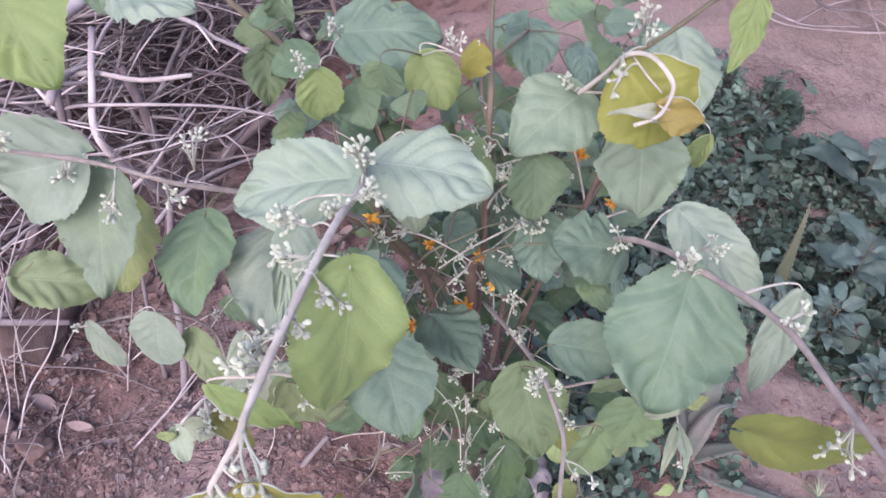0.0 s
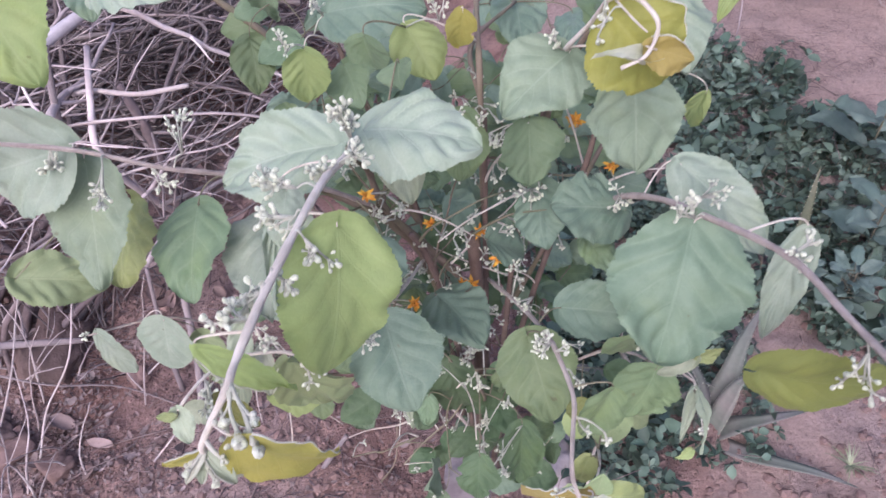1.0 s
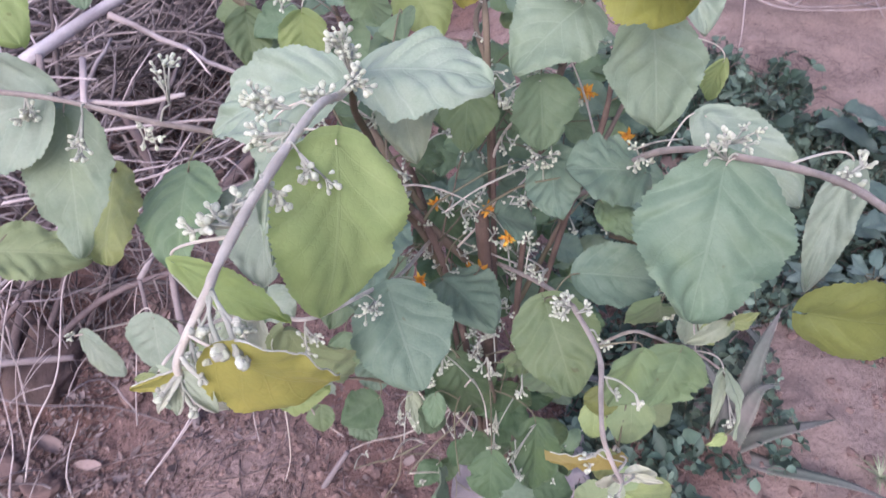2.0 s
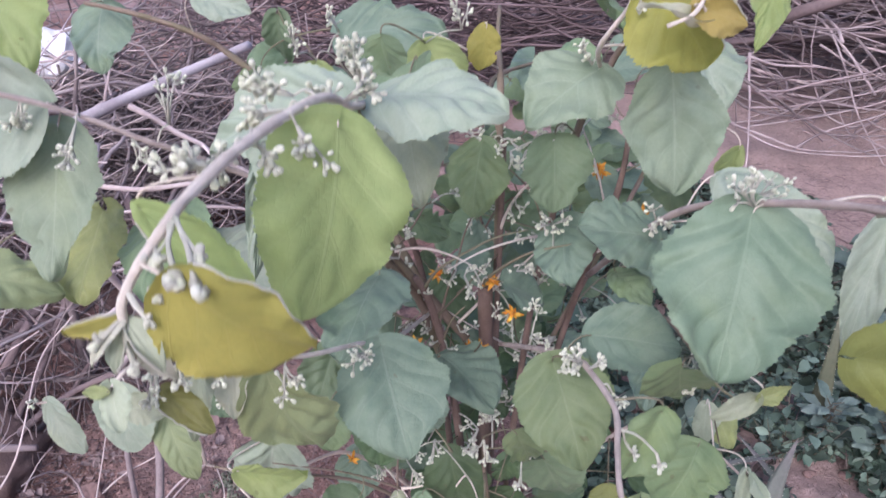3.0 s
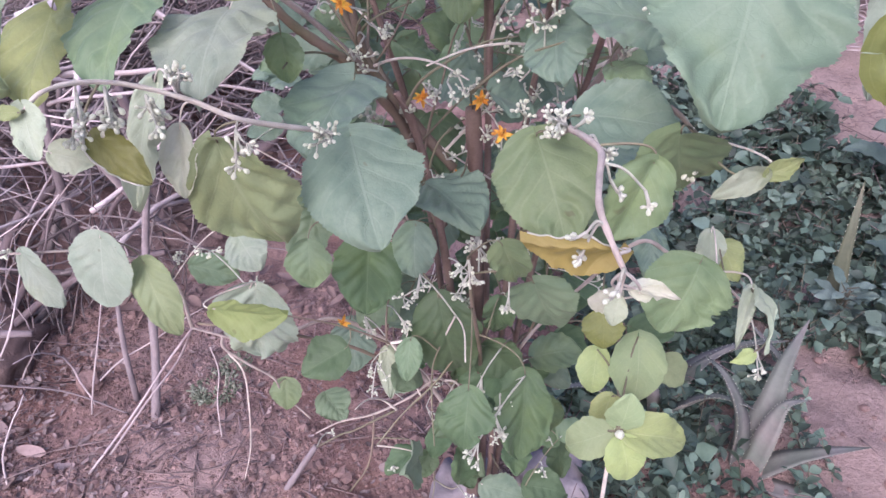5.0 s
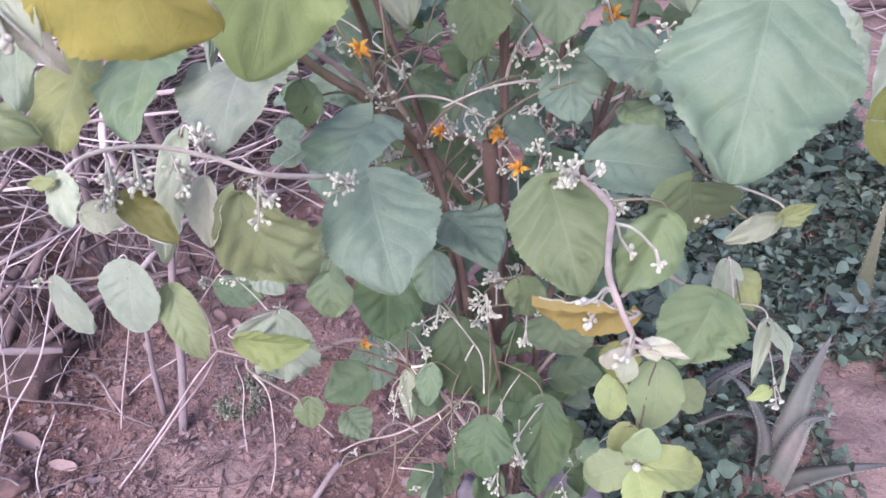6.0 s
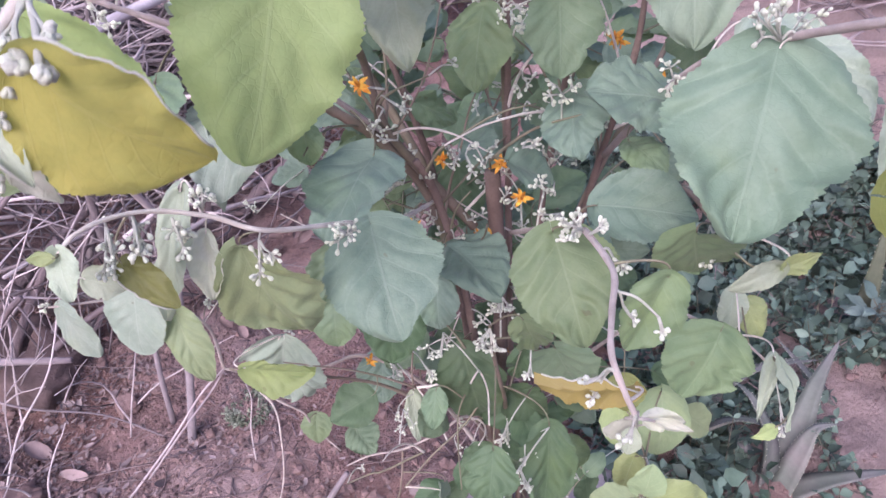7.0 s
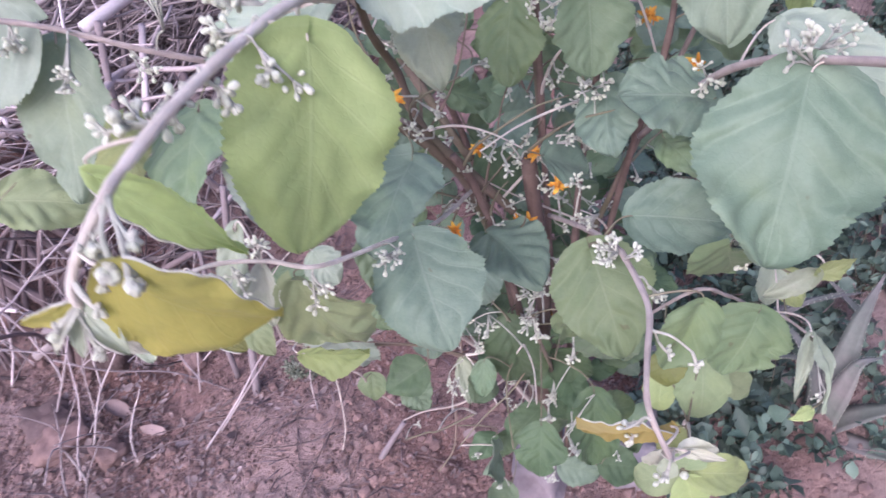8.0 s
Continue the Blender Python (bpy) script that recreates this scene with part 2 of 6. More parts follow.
BOULDER = plain_material("brown_rock", (0.17, 0.118, 0.105), (0.1, 0.073, 0.068), 9.0, 0.9, 90.0, 0.006, 0.2, 0.8)
PALE_STONE = plain_material("lilac_stone", (0.28, 0.25, 0.258), (0.2, 0.17, 0.178), 8.0, 0.85, 90.0, 0.003, 0.2)
COVER = plain_material("ground_cover_leaves", (0.05, 0.082, 0.06), (0.11, 0.155, 0.12), 9.0, 0.5, 300.0, 0.0006, 1.1, 0.2)
COVER_STEM = plain_material("ground_cover_stems", (0.13, 0.12, 0.08), (0.09, 0.08, 0.06), 20.0)
WEED = plain_material("broad_weed_leaves", (0.08, 0.12, 0.1), (0.12, 0.16, 0.138), 14.0, 0.55, 300.0, 0.0006, 0.3, 0.2)
ALOE = plain_material("aloe_skin", (0.12, 0.135, 0.113), (0.185, 0.17, 0.16), 14.0, 0.5, 120.0, 0.001, 0.25, 0.3)
SPIKE = plain_material("green_spike", (0.085, 0.1, 0.062), (0.115, 0.118, 0.075), 12.0, 0.5, 160.0, 0.001, 0.2, 0.3)
GRASS = plain_material("grass_blades", (0.16, 0.21, 0.11), (0.36, 0.38, 0.26), 30.0, 0.6, 300.0, 0.0005, 0.6, 0.2)
MOSS = plain_material("grey_tuft", (0.23, 0.25, 0.19), (0.1, 0.115, 0.075), 40.0, 0.9, 300.0, 0.001, 0.7)
SACK = plain_material("white_plastic", (0.8, 0.8, 0.82), (0.7, 0.71, 0.74), 8.0, 0.45, 60.0, 0.003, 0.1, 0.3)


# ---- building helpers ----
def as_mesh(name, verts, faces, material, smooth=True):
    me = bpy.data.meshes.new(name)
    me.from_pydata([tuple(v) for v in verts], [], faces)
    me.materials.append(material)
    me.polygons.foreach_set("use_smooth", [smooth] * len(me.polygons))
    me.update()
    return me


def part(name, mesh, parent, label="", at=None):
    ob = new(name, mesh)
    ob.parent = parent
    if at is not None:
        ob.matrix_basis = at
    return tagged(ob, label) if label else ob


def smooth_line(points, steps):
    """A Catmull-Rom line through the points."""
    p = [Vector(q) for q in points]
    p = [p[0] * 2 - p[1]] + p + [p[-1] * 2 - p[-2]]
    line = []
    for i in range(1, len(p) - 2):
        for k in range(steps):
            t = k / steps
            line.append(0.5 * (2 * p[i] + (p[i + 1] - p[i - 1]) * t + (2 * p[i - 1] - 5 * p[i] + 4 * p[i + 1] - p[i + 2]) * t * t
                               + (3 * p[i] - p[i - 1] - 3 * p[i + 1] + p[i + 2]) * t ** 3))
    return line + [p[-2]]


def tube(verts, faces, line, r0, r1, sides=6, knots=0.0, flat=1.0):
    """Adds a tapering, slightly uneven tube along the line, closed at both ends."""
    first, side = len(verts), None
    for i, c in enumerate(line):
        ahead = (line[min(i + 1, len(line) - 1)] - line[max(i - 1, 0)]).normalized()
        if side is None:
            side = ahead.orthogonal().normalized()
        side = (side - ahead * side.dot(ahead)).normalized()
        other = ahead.cross(side)
        r = (r0 + (r1 - r0) * i / max(len(line) - 1, 1)) * (1 + knots * noise.noise(c * 140))
        for k in range(sides):
            a = 2 * math.pi * k / sides
            verts.append(c + side * (math.cos(a) * r) + other * (math.sin(a) * r * flat))
    rings = len(line)
    for i in range(rings - 1):
        for k in range(sides):
            a, b = first + i * sides + k, first + i * sides + (k + 1) % sides
            faces.append((a, b, b + sides, a + sides))
    faces.append(tuple(first + k for k in reversed(range(sides))))
    faces.append(tuple(first + (rings - 1) * sides + k for k in range(sides)))


def ground_height(x, y):
    """The lie of the land: flat at the shrub, rising gently behind it on the path's side, with a low ridge of earth."""
    right = min(max((x + 0.1) / 0.7, 0.0), 1.0)
    slope = y - 0.95
    slope = max(slope, 0.0) if abs(x) < 1.8 else 0.5 * (slope + math.hypot(slope, 0.3 * min(abs(x) - 1.8, 2.0)))
    rise = 0.25 * min(slope, 1.3) * (0.25 + 0.75 * right)
    ridge = 0.05 * math.exp(-((x - 0.68) / 0.16) ** 2 - ((y - 0.88) / 0.24) ** 2)
    return rise + ridge


def rough_ground(x, y):
    n = noise.noise((x * 3, y * 3, 0)) * 0.022 + noise.noise((x * 11, y * 11, 3)) * 0.019 + (abs(noise.noise((x * 30, y * 30, 7))) - 0.2) * 0.014
    far = max(-1.5 - x, x - 1.9, 0.45 - y, y - 2.3, 0.0)
    return ground_height(x, y) + n / (1 + 3 * far)


# ---- ground ----
def axis(lo, hi, step, far):
    """Even steps in the middle, growing ones out to the distance."""
    mid = list(np.arange(lo, hi, step))
    out, s = [], step
    edge = hi
    while edge < far:
        out.append(edge)
        s *= 1.12
        edge += s
    back, s, edge = [], step, lo
    while edge > -far:
        s *= 1.12
        edge -= s
        back.append(edge)
    return back[::-1] + mid + out


def build_ground():
    xs, ys = axis(-1.5, 1.9, 0.011, 300.0), axis(0.45, 2.3, 0.011, 300.0)
    verts = [(x, y, rough_ground(x, y)) for y in ys for x in xs]
    w = len(xs)
    faces = [(j * w + i, j * w + i + 1, (j + 1) * w + i + 1, (j + 1) * w + i) for j in range(len(ys) - 1) for i in range(w - 1)]
    ob = new("ground", as_mesh("ground", verts, faces, SOIL))
    tagged(ob, "bare reddish-brown soil with clods and a trodden path", "ground", kind="structure")


build_ground()


def lump(verts, faces, centre, size, rng, rough=0.3, flat=0.7):
    """Adds one uneven stone or clod."""
    bm = bmesh.new()
    bmesh.ops.create_icosphere(bm, subdivisions=1, radius=1.0)
    turn = Euler((rng.random() * 6, rng.random() * 6, rng.random() * 6)).to_matrix()
    first, off = len(verts), rng.random() * 50
    for v in bm.verts:
        p = turn @ v.co
        p = p * (1 + rough * noise.noise(v.co * 1.3 + Vector((off, off, 0))))
        verts.append(Vector(centre) + Vector((p.x * size, p.y * size, p.z * size * flat)))
    for f in bm.faces:
        faces.append(tuple(first + v.index for v in f.verts))
    bm.free()


def build_clods():
    rng = random.Random(4)
    verts, faces = [], []
    for _ in range(7000):
        x, y = rng.uniform(-1.3, 1.1), rng.uniform(0.45, 1.35)
        if noise.noise((x * 2.5, y * 2.5, 5)) < -0.12 and rng.random() < 0.8:
            continue
        if math.hypot(x + 0.48, y - 0.71) < 0.12 and rng.random() < 0.75:
            continue
        s = rng.uniform(0.002, 0.006) if rng.random() < 0.82 else rng.uniform(0.006, 0.013)
        lump(verts, faces, (x, y, rough_ground(x, y) + s * 0.25), s, rng, 0.5)
    tagged(new("soil_clods", as_mesh("soil_clods", verts, faces, CLOD, False)), "crumbled reddish clods and pebbles lying on the soil", "soil", kind="stuff")
    verts, faces = [], []
    for _ in range(2600):
        x, y = rng.uniform(-1.2, 1.3), rng.uniform(0.5, 1.9)
        if rng.random() < 0.2:
            x, y = rng.gauss(1.0, 0.13), rng.gauss(1.83, 0.09)
        if noise.noise((x * 2, y * 2, 9)) < 0.0 and rng.random() < 0.7:
            continue
        a, l = rng.random() * 6.3, rng.uniform(0.004, 0.02) if rng.random() < 0.85 else rng.uniform(0.02, 0.07)
        z = rough_ground(x, y) + 0.003
        way = Vector((math.cos(a), math.sin(a), rng.uniform(-0.1, 0.25)))
        line = [Vector((x, y, z)) + way * l * k for k in (-1, 0, 1)]
        line[1].z += 0.002
        tube(verts, faces, line, rng.uniform(0.0005, 0.0014), 0.0005, 4, flat=0.7)
    tagged(new("plant_litter", as_mesh("plant_litter", verts, faces, LITTER)), "dry straw and broken twig bits scattered on soil", "litter", kind="stuff")


build_clods()


def build_grains():
    """Fine crumbs of earth, each a small uneven eight-sided grain."""
    rng = random.Random(8)
    verts, faces = [], []
    for _ in range(30000):
        x, y = rng.uniform(-1.1, 0.45), rng.uniform(0.5, 1.2)
        if noise.noise((x * 4, y * 4, 15)) < -0.1 and rng.random() < 0.7:
            continue
        s = rng.uniform(0.001, 0.003) if rng.random() < 0.9 else rng.uniform(0.003, 0.0055)
        c = Vector((x, y, rough_ground(x, y) + s * 0.3))
        turn = Euler((rng.random() * 6, rng.random() * 6, rng.random() * 6)).to_matrix()
        first = len(verts)
        verts.extend(c + turn @ Vector(d) * s * rng.uniform(0.6, 1.3) for d in ((1, 0, 0), (-1, 0, 0), (0, 1, 0), (0, -1, 0), (0, 0, 1), (0, 0, -1)))
        for p, q, r in ((0, 2, 4), (2, 1, 4), (1, 3, 4), (3, 0, 4), (2, 0, 5), (1, 2, 5), (3, 1, 5), (0, 3, 5)):
            faces.append((first + p, first + q, first + r))
    tagged(new("soil_crumbs", as_mesh("soil_crumbs", verts, faces, CRUMB, False)), "fine loose crumbs of earth on the soil", "soil", kind="stuff")


build_grains()


def build_flakes():
    """Curled dead leaves and bark flakes, and long loose straws, on the bare soil."""
    rng = random.Random(6)
    verts, faces = [], []
    for _ in range(1500):
        x, y = rng.uniform(-1.25, 0.35), rng.uniform(0.45, 1.3)
        if noise.noise((x * 3, y * 3, 12)) < -0.05 and rng.random() < 0.75:
            continue
        s, a = rng.uniform(0.002, 0.0065), rng.random() * 6.3
        m = Matrix.Translation((x, y, rough_ground(x, y) + 0.004)) @ Euler((rng.gauss(0, 0.5), rng.gauss(0, 0.5), a)).to_matrix().to_4x4()
        first = len(verts)
        for v, w, up in ((-1, 0.25, 0.3), (-0.3, 0.6, 0.0), (0.4, 0.5, 0.05), (1, 0.12, 0.4)):
            verts.extend((m @ Vector((v * s, -w * s, (up + 0.25) * s)), m @ Vector((v * s, 0, up * s)), m @ Vector((v * s, w * s, (up + 0.25) * s))))
        for i in range(3):
            for j in range(2):
                k = first + i * 3 + j
                faces.append((k, k + 1, k + 4, k + 3))
    for _ in range(600):
        x, y = rng.gauss(-0.08, 0.2), rng.gauss(0.86, 0.13)
        s, a = rng.uniform(0.002, 0.006), rng.random() * 6.3
        m = Matrix.Translation((x, y, rough_ground(x, y) + rng.uniform(0.003, 0.012))) @ Euler((rng.gauss(0, 0.7), rng.gauss(0, 0.7), a)).to_matrix().to_4x4()
        first = len(verts)
        for v, w, up in ((-1, 0.2, 0.3), (-0.3, 0.4, 0.0), (0.4, 0.35, 0.05), (1, 0.1, 0.4)):
            verts.extend((m @ Vector((v * s, -w * s, (up + 0.25) * s)), m @ Vector((v * s, 0, up * s)), m @ Vector((v * s, w * s, (up + 0.25) * s))))
        for i in range(3):
            for j in range(2):
                k = first + i * 3 + j
                faces.append((k, k + 1, k + 4, k + 3))
    for _ in range(120):
        x, y = rng.uniform(-1.2, 0.1), rng.uniform(0.5, 1.15)
        a = rng.random() * 6.3
        line = twig_line(rng, (x, y, rough_ground(x, y) + 0.004), (math.cos(a), math.sin(a), rng.uniform(0.0, 0.5)), rng.uniform(0.06, 0.26), 1.0, 6)
        for p in line:
            p.z = max(p.z * 0.7, rough_ground(p.x, p.y) + 0.002)
        tube(verts, faces, line, rng.uniform(0.0008, 0.002), 0.0006, 4)
    tagged(new("dry_leaf_litter", as_mesh("dry_leaf_litter", verts, faces, LITTER)), "curled dead leaves and loose dry straws on the soil", "litter", kind="stuff")


def build_chips():
    """Pale chips of wood, bark and old leaves that lie thick towards the twig heap."""
    rng = random.Random(26)
    verts, faces = [], []
    for k in range(2600):
        x, y = (rng.gauss(-0.78, 0.17), rng.uniform(0.5, 1.12)) if k % 3 else (rng.uniform(-1.1, 0.2), rng.uniform(0.55, 1.2))
        if noise.noise((x * 6, y * 6, 51)) < -0.08:
            continue
        s = rng.uniform(0.0025, 0.007) if rng.random() < 0.92 else rng.uniform(0.007, 0.013)
        m = Matrix.Translation((x, y, rough_ground(x, y) + 0.003 + s * 0.2)) @ Euler((rng.gauss(0, 0.45), rng.gauss(0, 0.45), rng.random() * 6.3)).to_matrix().to_4x4()
        first, wide = len(verts), rng.uniform(0.35, 0.8)
        for v in (-1.0, -0.2, 0.6, 1.0):
            w = wide * (1 - 0.5 * abs(v)) * rng.uniform(0.7, 1.2)
            up = 0.22 * v * v + rng.uniform(-0.05, 0.05)
            verts.extend((m @ Vector((v * s, -w * s, (up + 0.15) * s)), m @ Vector((v * s, 0, up * s)), m @ Vector((v * s, w * s, (up + 0.15) * s))))
        for i in range(3):
            for j in range(2):
                q = first + i * 3 + j
                faces.append((q, q + 1, q + 4, q + 3))
    tagged(new("bark_chips", as_mesh("bark_chips", verts, faces, CHIP)), "pale grey chips of bark and dead leaves strewn on soil", "litter", kind="stuff")


build_chips()


def dead_leaf(rng, k, place, s, material, label, group):
    """One curled, rippled dry leaf lying where it fell."""
    m = Matrix.Translation(place) @ Euler((rng.gauss(0, 0.4), rng.gauss(0, 0.4), rng.random() * 6.3)).to_matrix().to_4x4()
    verts, faces, curl, wide = [], [], rng.uniform(0.2, 0.9), rng.uniform(0.25, 0.6)
    for i in range(8):
        v = i / 7 * 2 - 1
        w = wide * max(1 - v * v, 0.0) ** 0.55 + 0.02
        for j in range(7):
            u = j / 3 - 1
            ripple = 0.1 * noise.noise((v * 2 + k, u * 2, 3))
            verts.append(Vector((v * s, u * w * s, (curl * u * u * w + 0.15 * v * v + ripple) * s)))
    for i in range(7):
        for j in range(6):
            q = i * 7 + j
            faces.append((q, q + 1, q + 8, q + 7))
    ob = new("dead_leaf", as_mesh("dead_leaf", verts, faces, material))
    ob.matrix_world = m
    tagged(ob, label, "dead leaf", group=group)


def dead_leaf_banks():
    """Curled brown leaves behind the shrub, and bleached ones strewn beside the stones."""
    rng = random.Random(27)
    for k in range(260):
        x, y = rng.uniform(-0.72, 0.02), rng.uniform(1.12, 2.0)
        z = ground_height(x, y) + rng.uniform(0.008, 0.03) + (0.05 * rng.random() if x < -0.35 else 0.0)
        dead_leaf(rng, k, (x, y, z), rng.uniform(0.012, 0.03), DEADLEAF, "curled dry brown leaf lying in litter on soil", "dead leaves behind the shrub")
    for k in range(14):
        x, y = rng.gauss(-0.82, 0.085), rng.gauss(0.81, 0.07)
        dead_leaf(rng, 300 + k, (x, y, rough_ground(x, y) + rng.uniform(0.0, 0.008)), rng.choice((0.007, 0.01, 0.014, 0.026)) * rng.uniform(0.8, 1.2), BLEACHED, "bleached pinkish-grey dry leaf lying on reddish soil", "bleached leaves beside the stones")


dead_leaf_banks()


def build_debris():
    """Short broken twigs and crumbs of bark, darker than the soil."""
    rng = random.Random(16)
    verts, faces = [], []
    for _ in range(1100):
        x, y = rng.uniform(-1.15, 0.3), rng.uniform(0.55, 1.25)
        if noise.noise((x * 4, y * 4, 31)) < -0.05:
            continue
        a, l = rng.random() * 6.3, rng.uniform(0.006, 0.03)
        way = Vector((math.cos(a), math.sin(a), rng.uniform(-0.15, 0.3)))
        c = Vector((x, y, rough_ground(x, y) + 0.003))
        tube(verts, faces, [c - way * l, c + Vector((0, 0, 0.002)), c + way * l], rng.uniform(0.001, 0.0028), rng.uniform(0.0006, 0.0015), 5, 0.3, 0.6)
    tagged(new("bark_crumbs", as_mesh("bark_crumbs", verts, faces, SHADE_BARK)), "dark broken twig ends and bark crumbs on soil", "litter", kind="stuff")


build_debris()


def stone(name, centre, size, material, label, seed, flat=0.7, rough=0.35):
    rng = random.Random(seed)
    bm = bmesh.new()
    bmesh.ops.create_icosphere(bm, subdivisions=4, radius=1.0)
    off = Vector((seed * 3.1, seed * 1.7, 0))
    for v in bm.verts:
        d = v.co.copy()
        k = max(abs(d.x), abs(d.y), abs(d.z)) ** 0.8
        v.co = d / k * (1 + rough * noise.noise(d * 1.1 + off) + 0.22 * noise.noise(d * 2.7 + off) + 0.09 * noise.noise(d * 8 + off) + 0.04 * noise.noise(d * 19 + off))
        v.co = Vector((v.co.x * size[0], v.co.y * size[1], v.co.z * size[2]))
    bmesh.ops.rotate(bm, verts=bm.verts, cent=(0, 0, 0), matrix=Euler((rng.uniform(-0.2, 0.2), rng.uniform(-0.2, 0.2), rng.random() * 6)).to_matrix())
    me = bpy.data.meshes.new(name)
    bm.to_mesh(me)
    bm.free()
    me.materials.append(material)
    me.polygons.foreach_set("use_smooth", [True] * len(me.polygons))
    ob = new(name, me)
    ob.location = centre
    return tagged(ob, label, "stone")


stone("stone", (-0.915, 1.05, 0.015), (0.078, 0.06, 0.056), BOULDER, "brown angular stone half sunk beside the twig pile", 1)
stone("stone", (-1.02, 1.13, 0.03), (0.06, 0.045, 0.045), STONE, "dark reddish stone under the dead twigs", 2)
stone("stone", (-0.97, 0.84, 0.0), (0.055, 0.045, 0.035), STONE, "grey-brown stone lying on crumbled soil", 3)
stone("stone", (-0.705, 0.968, 0.01), (0.024, 0.018, 0.017), CLOD, "rounded reddish clod of earth on crumbled soil", 4)
stone("stone", (-0.93, 0.79, 0.008), (0.05, 0.04, 0.026), CLOD, "grey-brown flat stone lying on crumbled soil", 7)
stone("stone", (-0.81, 0.76, 0.004), (0.03, 0.026, 0.016), CLOD, "reddish clod of hard earth on crumbled soil", 8)
stone("stone", (0.165, 0.7, 0.02), (0.06, 0.05, 0.045), PALE_STONE, "pale lilac stone at the foot of the shrub", 5, 0.6)
stone("stone", (0.015, 0.67, 0.03), (0.04, 0.055, 0.045), PALE_STONE, "pale lilac splinter of stone at the shrub's foot", 6, 0.6)


# ---- piles of dead twigs ----
def twig_line(rng, start, way, length, bend, segments, kink=0.05):
    line, p, w = [Vector(start)], Vector(start), Vector(way).normalized()
    swing = Vector((rng.gauss(0, 1), rng.gauss(0, 1), rng.gauss(0, 0.7))) * bend
    for k in range(segments):
        w = (w + swing / segments + Vector((rng.gauss(0, 1), rng.gauss(0, 1), rng.gauss(0, 1))) * kink).normalized()
        p = p + w * (length / segments)
        line.append(p.copy())
    return line


def pile(name, label, category, twigs, logs, near, rest_name, rest_material, rng, twig_material):
    """A heap: the foremost twigs, with their spurs, and the logs are parts, the hidden rest, shade put into its colour,
    is one joined part.
    """
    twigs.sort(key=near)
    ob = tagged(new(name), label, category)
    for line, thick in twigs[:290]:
        verts, faces = [], []
        tube(verts, faces, line, thick, thick * 0.35, 6, 0.2)
        for _ in range(rng.choice((0, 1, 2, 3))):
            k = rng.randrange(2, len(line) - 1)
            ahead = (line[k] - line[k - 1]).normalized()
            out = ahead + Vector((rng.gauss(0, 0.6), rng.gauss(0, 0.5), rng.gauss(0.2, 0.6)))
            spur = twig_line(rng, line[k], out, rng.uniform(0.06, 0.4) * (line[-1] - line[0]).length, 0.7, 5, 0.12)
            tube(verts, faces, spur, thick * 0.6, thick * 0.2, 5, 0.2)
        part("twig", as_mesh("twig", verts, faces, twig_material), ob)
    for line, thick in logs:
        verts, faces = [], []
        tube(verts, faces, line, thick, thick * 0.8, 9, 0.15)
        part("log", as_mesh("log", verts, faces, LOG), ob)
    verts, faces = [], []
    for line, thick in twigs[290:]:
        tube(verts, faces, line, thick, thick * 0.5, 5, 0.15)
    tagged(part(rest_name, as_mesh(rest_name, verts, faces, rest_material), ob, "inner twigs with shade put into their colour"), kind="stuff")


build_flakes()


def left_front(x):
    """How far forward the twig heap reaches."""
    return 1.22 - 0.26 * min(max((-0.76 - x) / 0.2, 0.0), 1.0) + 0.1 * min(max((x + 0.62) / 0.2, 0.0), 1.0)


